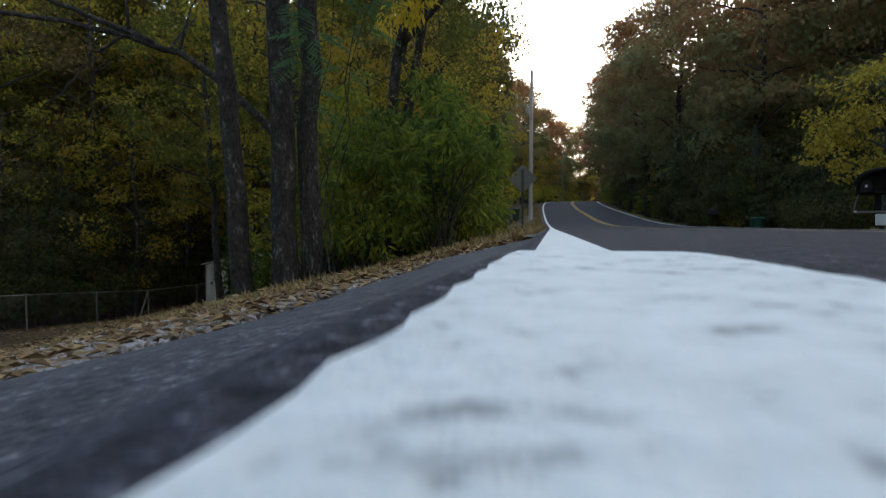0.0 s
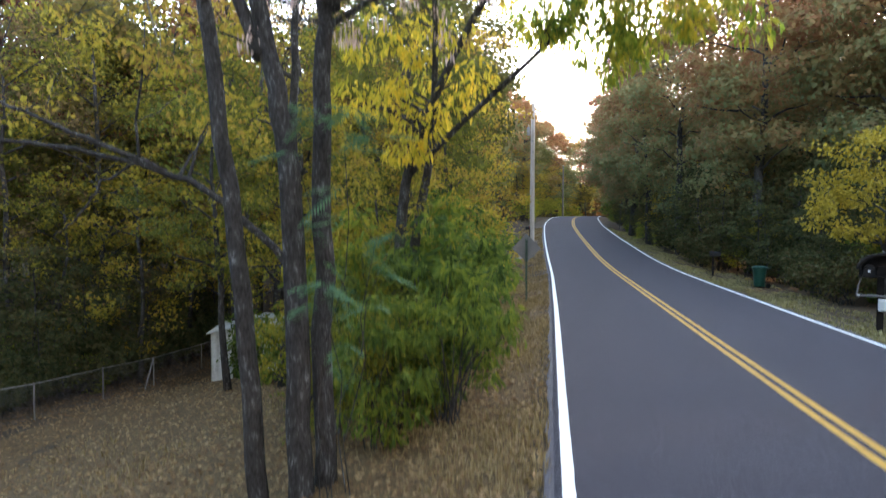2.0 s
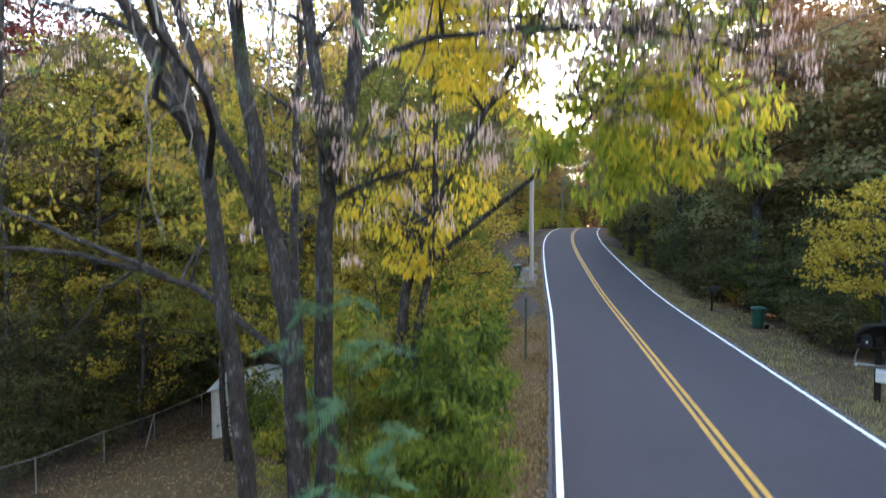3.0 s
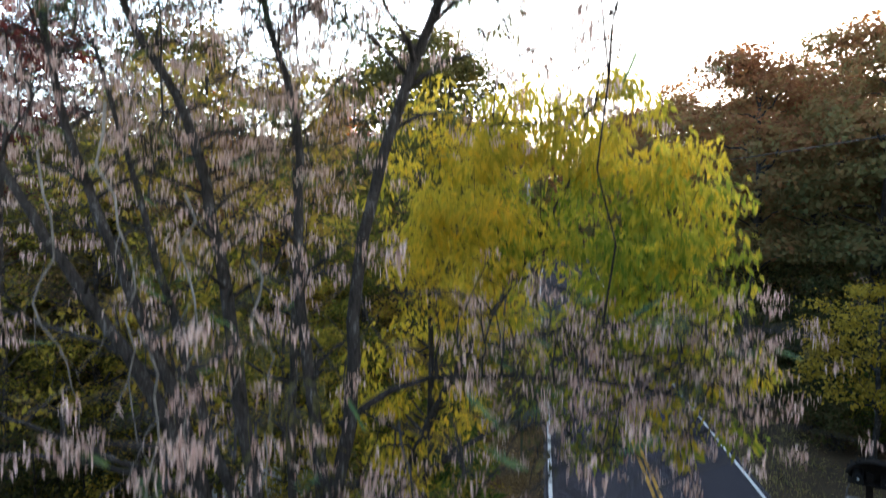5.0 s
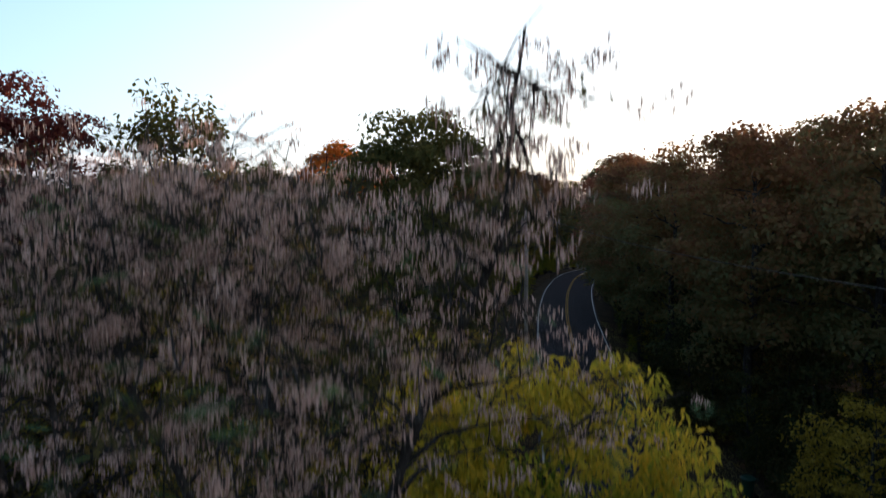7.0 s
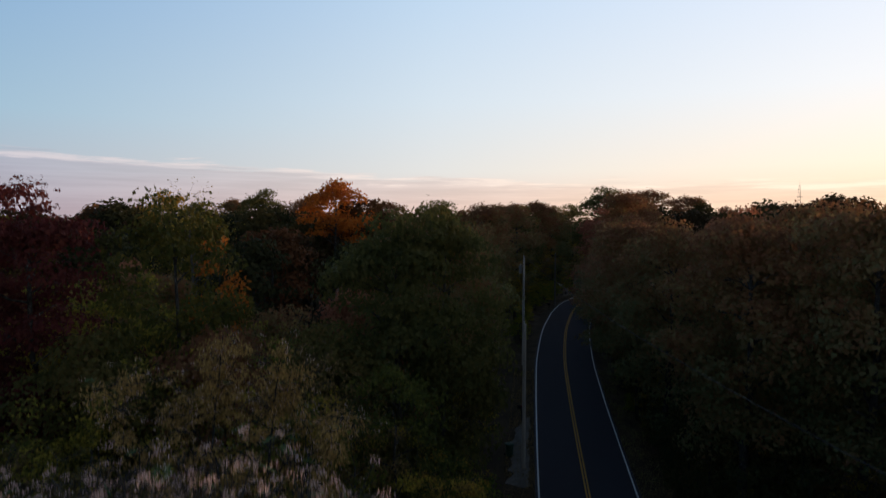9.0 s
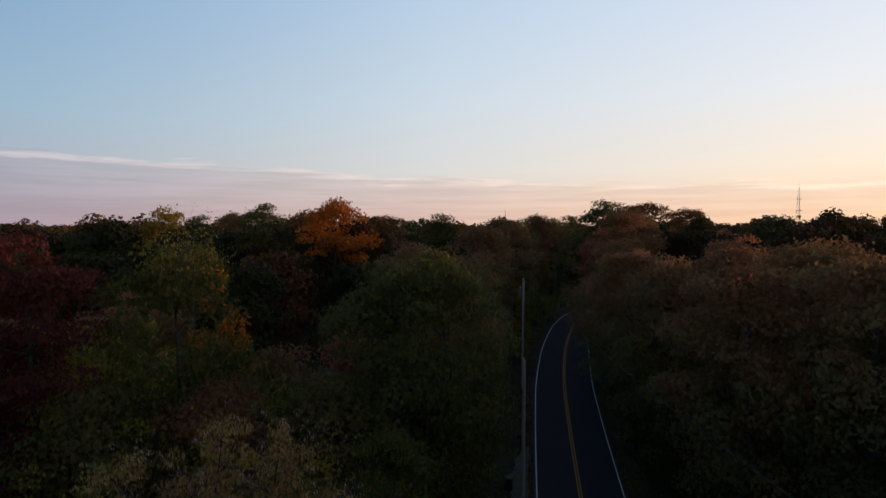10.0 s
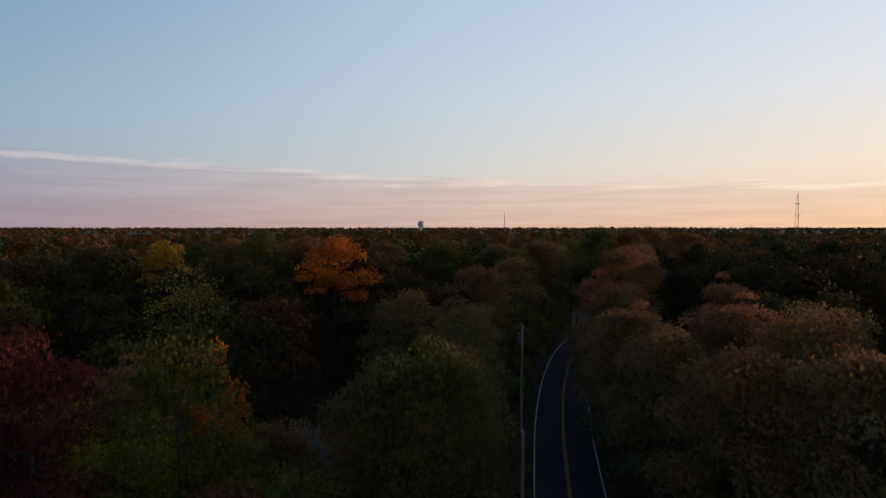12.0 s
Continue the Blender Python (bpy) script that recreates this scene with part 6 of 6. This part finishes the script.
g = Geo()
v, f = [], []
yy = np.arange(-4, 4.0, 0.15)
for i, a in enumerate(yy):
    u1, u0 = float(np.interp(a, EDGE_Y, EDGE_U)) + 0.04, -5.2 - 0.5 * math.sin(a * 1.3) - 0.2 * math.sin(a * 4.1)
    if a > 3.2:
        u0 = u1 - (4.05 - a) * 6
    xa = float(line_x(a))
    for k in range(12):
        u = u0 + (u1 - u0) * k / 11
        v.append((xa + u, a + ar.normal() * 0.02, ground_z(xa + u, a) + (0.008 if 0 < k < 11 else -0.01)))
    if i:
        f += [(12 * i - 12 + k, 12 * i - 11 + k, 12 * i + 1 + k, 12 * i + k) for k in range(11)]
g.add(v, f)
structure("gravel_patch", g, GRAVEL, "pale crushed gravel patch beside the asphalt", "gravel")


g = Geo()
v, f = [], []
yy = np.arange(3.4, 26, 0.35)
for i, a in enumerate(yy):
    u1, u0 = float(np.interp(a, EDGE_Y, EDGE_U)) - 0.02 + ar.normal() * 0.03, -12.2 + 0.25 * max(0, a - 14) + ar.normal() * 0.12
    xa = float(line_x(a))
    for k in range(30):
        u = u0 + (u1 - u0) * (k / 29) ** 0.8
        v.append((xa + u, a, ground_z(xa + u, a) + (0.014 if 0 < k < 29 and 0 < i < len(yy) - 1 else -0.02)))
    if i:
        f += [(30 * i - 30 + k, 30 * i - 29 + k, 30 * i + 1 + k, 30 * i + k) for k in range(29)]
g.add(v, f)
structure("lawn", g, LEAF_CARPET, "sloping lawn covered with dry leaves and grass", "lawn")


def pebbles(count, seed, label):
    """Loose stones of eight faces."""
    r = np.random.default_rng(seed)
    geo = Geo()
    form = np.array([(1, 0, 0), (0, 1, 0), (-1, 0, 0), (0, -1, 0), (0, 0, 1), (0, 0, -1)], float)
    faces = [(0, 1, 4), (1, 2, 4), (2, 3, 4), (3, 0, 4), (1, 0, 5), (2, 1, 5), (3, 2, 5), (0, 3, 5)]
    n = 0
    while n < count:
        yv = r.uniform(-1.5, 3.9)
        u = -0.45 - abs(r.normal()) * 1.9
        if u < -5.8 or u > np.interp(yv, EDGE_Y, EDGE_U) + 0.02 or (yv > 3.4 and r.uniform() < 0.6):
            continue
        xv = float(line_x(yv)) + u
        s = r.uniform(0.006, 0.015) * (1.6 if r.uniform() < 0.08 else 1)
        rot = r.normal(size=(3, 3))
        q, _ = np.linalg.qr(rot)
        geo.add((form * r.uniform(0.6, 1.2, (6, 1)) * (1, 1, 1)) @ q * s * (1, 1, 0.75) + (xv, yv, ground_z(xv, yv) + s * 0.4), faces)
        n += 1
    return tagged(new("gravel", geo.mesh("gravel", GRAVEL)), label, "gravel", "", "stuff")


pebbles(9000, 22, "loose pale grey gravel beside the asphalt")


def blades(name, material, count, seed, y0, y1, u0, u1, tall, label, bias=1.0, skip=None):
    """Grass as one body of bent blades."""
    r = np.random.default_rng(seed)
    y = y0 + (y1 - y0) * r.uniform(size=count) ** bias
    u = r.uniform(u0, u1, count)
    if skip is not None:
        keep = skip(u, y)
        y, u = y[keep], u[keep]
    n = len(y)
    x = line_x(y) + u
    at = np.column_stack([x, y, land(x, y) - 0.01])
    a = r.uniform(0, 6.28, n)
    h = tall * r.uniform(0.35, 1.2, n) * (0.7 + 0.5 * np.sin(x * 1.7) * np.sin(y * 1.3))
    lean = np.column_stack([np.cos(a), np.sin(a), np.zeros(n)]) * (h * r.uniform(0.2, 0.9, n))[:, None]
    s = np.column_stack([-np.sin(a), np.cos(a), np.zeros(n)]) * (0.004 + 0.004 * r.uniform(size=n) + 0.0004 * y)[:, None]
    tip = at + lean + np.column_stack([np.zeros((n, 2)), h])
    mid = at + lean * 0.35 + np.column_stack([np.zeros((n, 2)), h * 0.6])
    geo = Geo()
    geo.quads(np.stack([at - s, at + s, mid + s * 0.8, mid - s * 0.8], 1))
    geo.quads(np.stack([mid - s * 0.8, mid + s * 0.8, tip + s * 0.1, tip - s * 0.1], 1))
    return tagged(new(name, geo.mesh(name, material)), label, "grass", "", "stuff")


blades("grass", STRAW, 18000, 23, 3.3, 24, -6.5, -0.28, 0.062, "dry tan grass on the roadside slope", 1.5, lambda u, y: u < np.interp(y, EDGE_Y, EDGE_U) + 0.05)
blades("grass", STRAW, 13000, 38, 4.6, 24, -2.3, -0.17, 0.13, "tall dry grass along the road edge", 1.2)
blades("grass", STRAW, 4000, 24, 3.0, 12, -14, -5, 0.12, "sparse dry grass in the yard", 1.0)
blades("grass", STRAW, 6000, 27, 22, 60, -2.2, -0.2, 0.16, "dry grass strip along the road", 1.0)
blades("grass", STRAW, 7000, 28, -9, 3.4, -9, -0.5, 0.12, "dry grass around the gravel", 1.0, lambda u, y: u < -5.4 - 0.5 * np.sin(y * 1.3) + 0.3 * np.sin(y * 9))
blades("grass", VERGE, 4000, 29, -12, 6, 6.05, 10.5, 0.12, "mown verge grass across the road", 1.0)
blades("grass", VERGE, 20000, 25, 6, 60, 6.05, 10.0, 0.13, "mown yellowish verge grass across the road", 1.4)
blades("grass", STRAW, 4500, 37, 1.8, 3.9, -6.0, -0.6, 0.05, "short dry straw over the gravel edge", 0.6, lambda u, y: u < np.interp(y, EDGE_Y, EDGE_U) - 0.08)
blades("grass", VERGE, 1200, 26, 1.6, 3.6, -4.5, -0.9, 0.05, "thin grass growing through the gravel", 1.0, lambda u, y: u < np.interp(y, EDGE_Y, EDGE_U) - 0.1)


def fallen(count, seed, y0, y1, u0, u1, label, size=0.09, bias=1.0):
    r = np.random.default_rng(seed)
    y = y0 + (y1 - y0) * r.uniform(size=count) ** bias
    u = r.uniform(u0, u1, count)
    keep = u < np.interp(y, EDGE_Y, EDGE_U) + 0.12
    if u0 > 0:
        keep = u > 6.5
    y, u = y[keep], u[keep]
    n = len(y)
    x = line_x(y) + u
    at = np.column_stack([x, y, land(x, y) + r.uniform(0.004, 0.03, n)])
    a = r.uniform(0, 6.28, n)
    L = size * r.uniform(0.5, 1.3, n)
    d = np.column_stack([np.cos(a), np.sin(a), r.uniform(-0.1, 0.22, n)]) * L[:, None]
    s = np.column_stack([-np.sin(a), np.cos(a), r.uniform(-0.2, 0.2, n)]) * (L * 0.32)[:, None]
    curl = np.column_stack([np.zeros((n, 2)), L * r.uniform(-0.05, 0.25, n)])
    geo = Geo()
    geo.quads(np.stack([at, at + d * 0.45 + s + curl, at + d, at + d * 0.45 - s + curl], 1))
    return tagged(new("fallen_leaves", geo.mesh("fallen_leaves", LITTER)), label, "leaves", "", "stuff")


fallen(40000, 31, 3.4, 26, -14, -0.2, "brown and tan fallen leaves on the slope", 0.074, 0.9)
fallen(5000, 32, 3.3, 9, -6, -0.2, "curled tan leaves in the roadside grass", 0.075)
fallen(3000, 35, -9, 3.4, -9, -3.2, "brown leaves under the trees")
fallen(1400, 33, 8, 55, 6.5, 11.5, "fallen leaves on the far verge", 0.09)
fallen(2600, 34, 0.9, 3.6, -6, -0.3, "small curled leaves on the gravel", 0.034)
fallen(1500, 36, 0.7, 2.6, -1.3, -0.45, "brown leaves gathered along the asphalt edge", 0.03)
# gravelled strip beside the near pole
g = Geo()
v, f = [], []
yy = np.arange(36.5, 48.2, 0.4)
for i, a in enumerate(yy):
    end = min(1.0, (a - 36.4) / 1.5, (48.3 - a) / 3)
    u0, u1 = -0.75 - 1.3 * end + 0.25 * math.sin(a * 2.3) + ar.normal() * 0.08, -0.45 + ar.normal() * 0.05
    xa = float(line_x(a))
    for k in range(6):
        u = u0 + (u1 - u0) * k / 5
        v.append((xa + u, a, ground_z(xa + u, a) + (0.035 if 0 < k < 5 and 0 < i < len(yy) - 1 else -0.03)))
    if i:
        f += [(6 * i - 6 + k, 6 * i - 5 + k, 6 * i + 1 + k, 6 * i + k) for k in range(5)]
g.add(v, f)
structure("driveway", g, DRIVE, "pale gravelled driveway mouth beside the pole", "driveway")
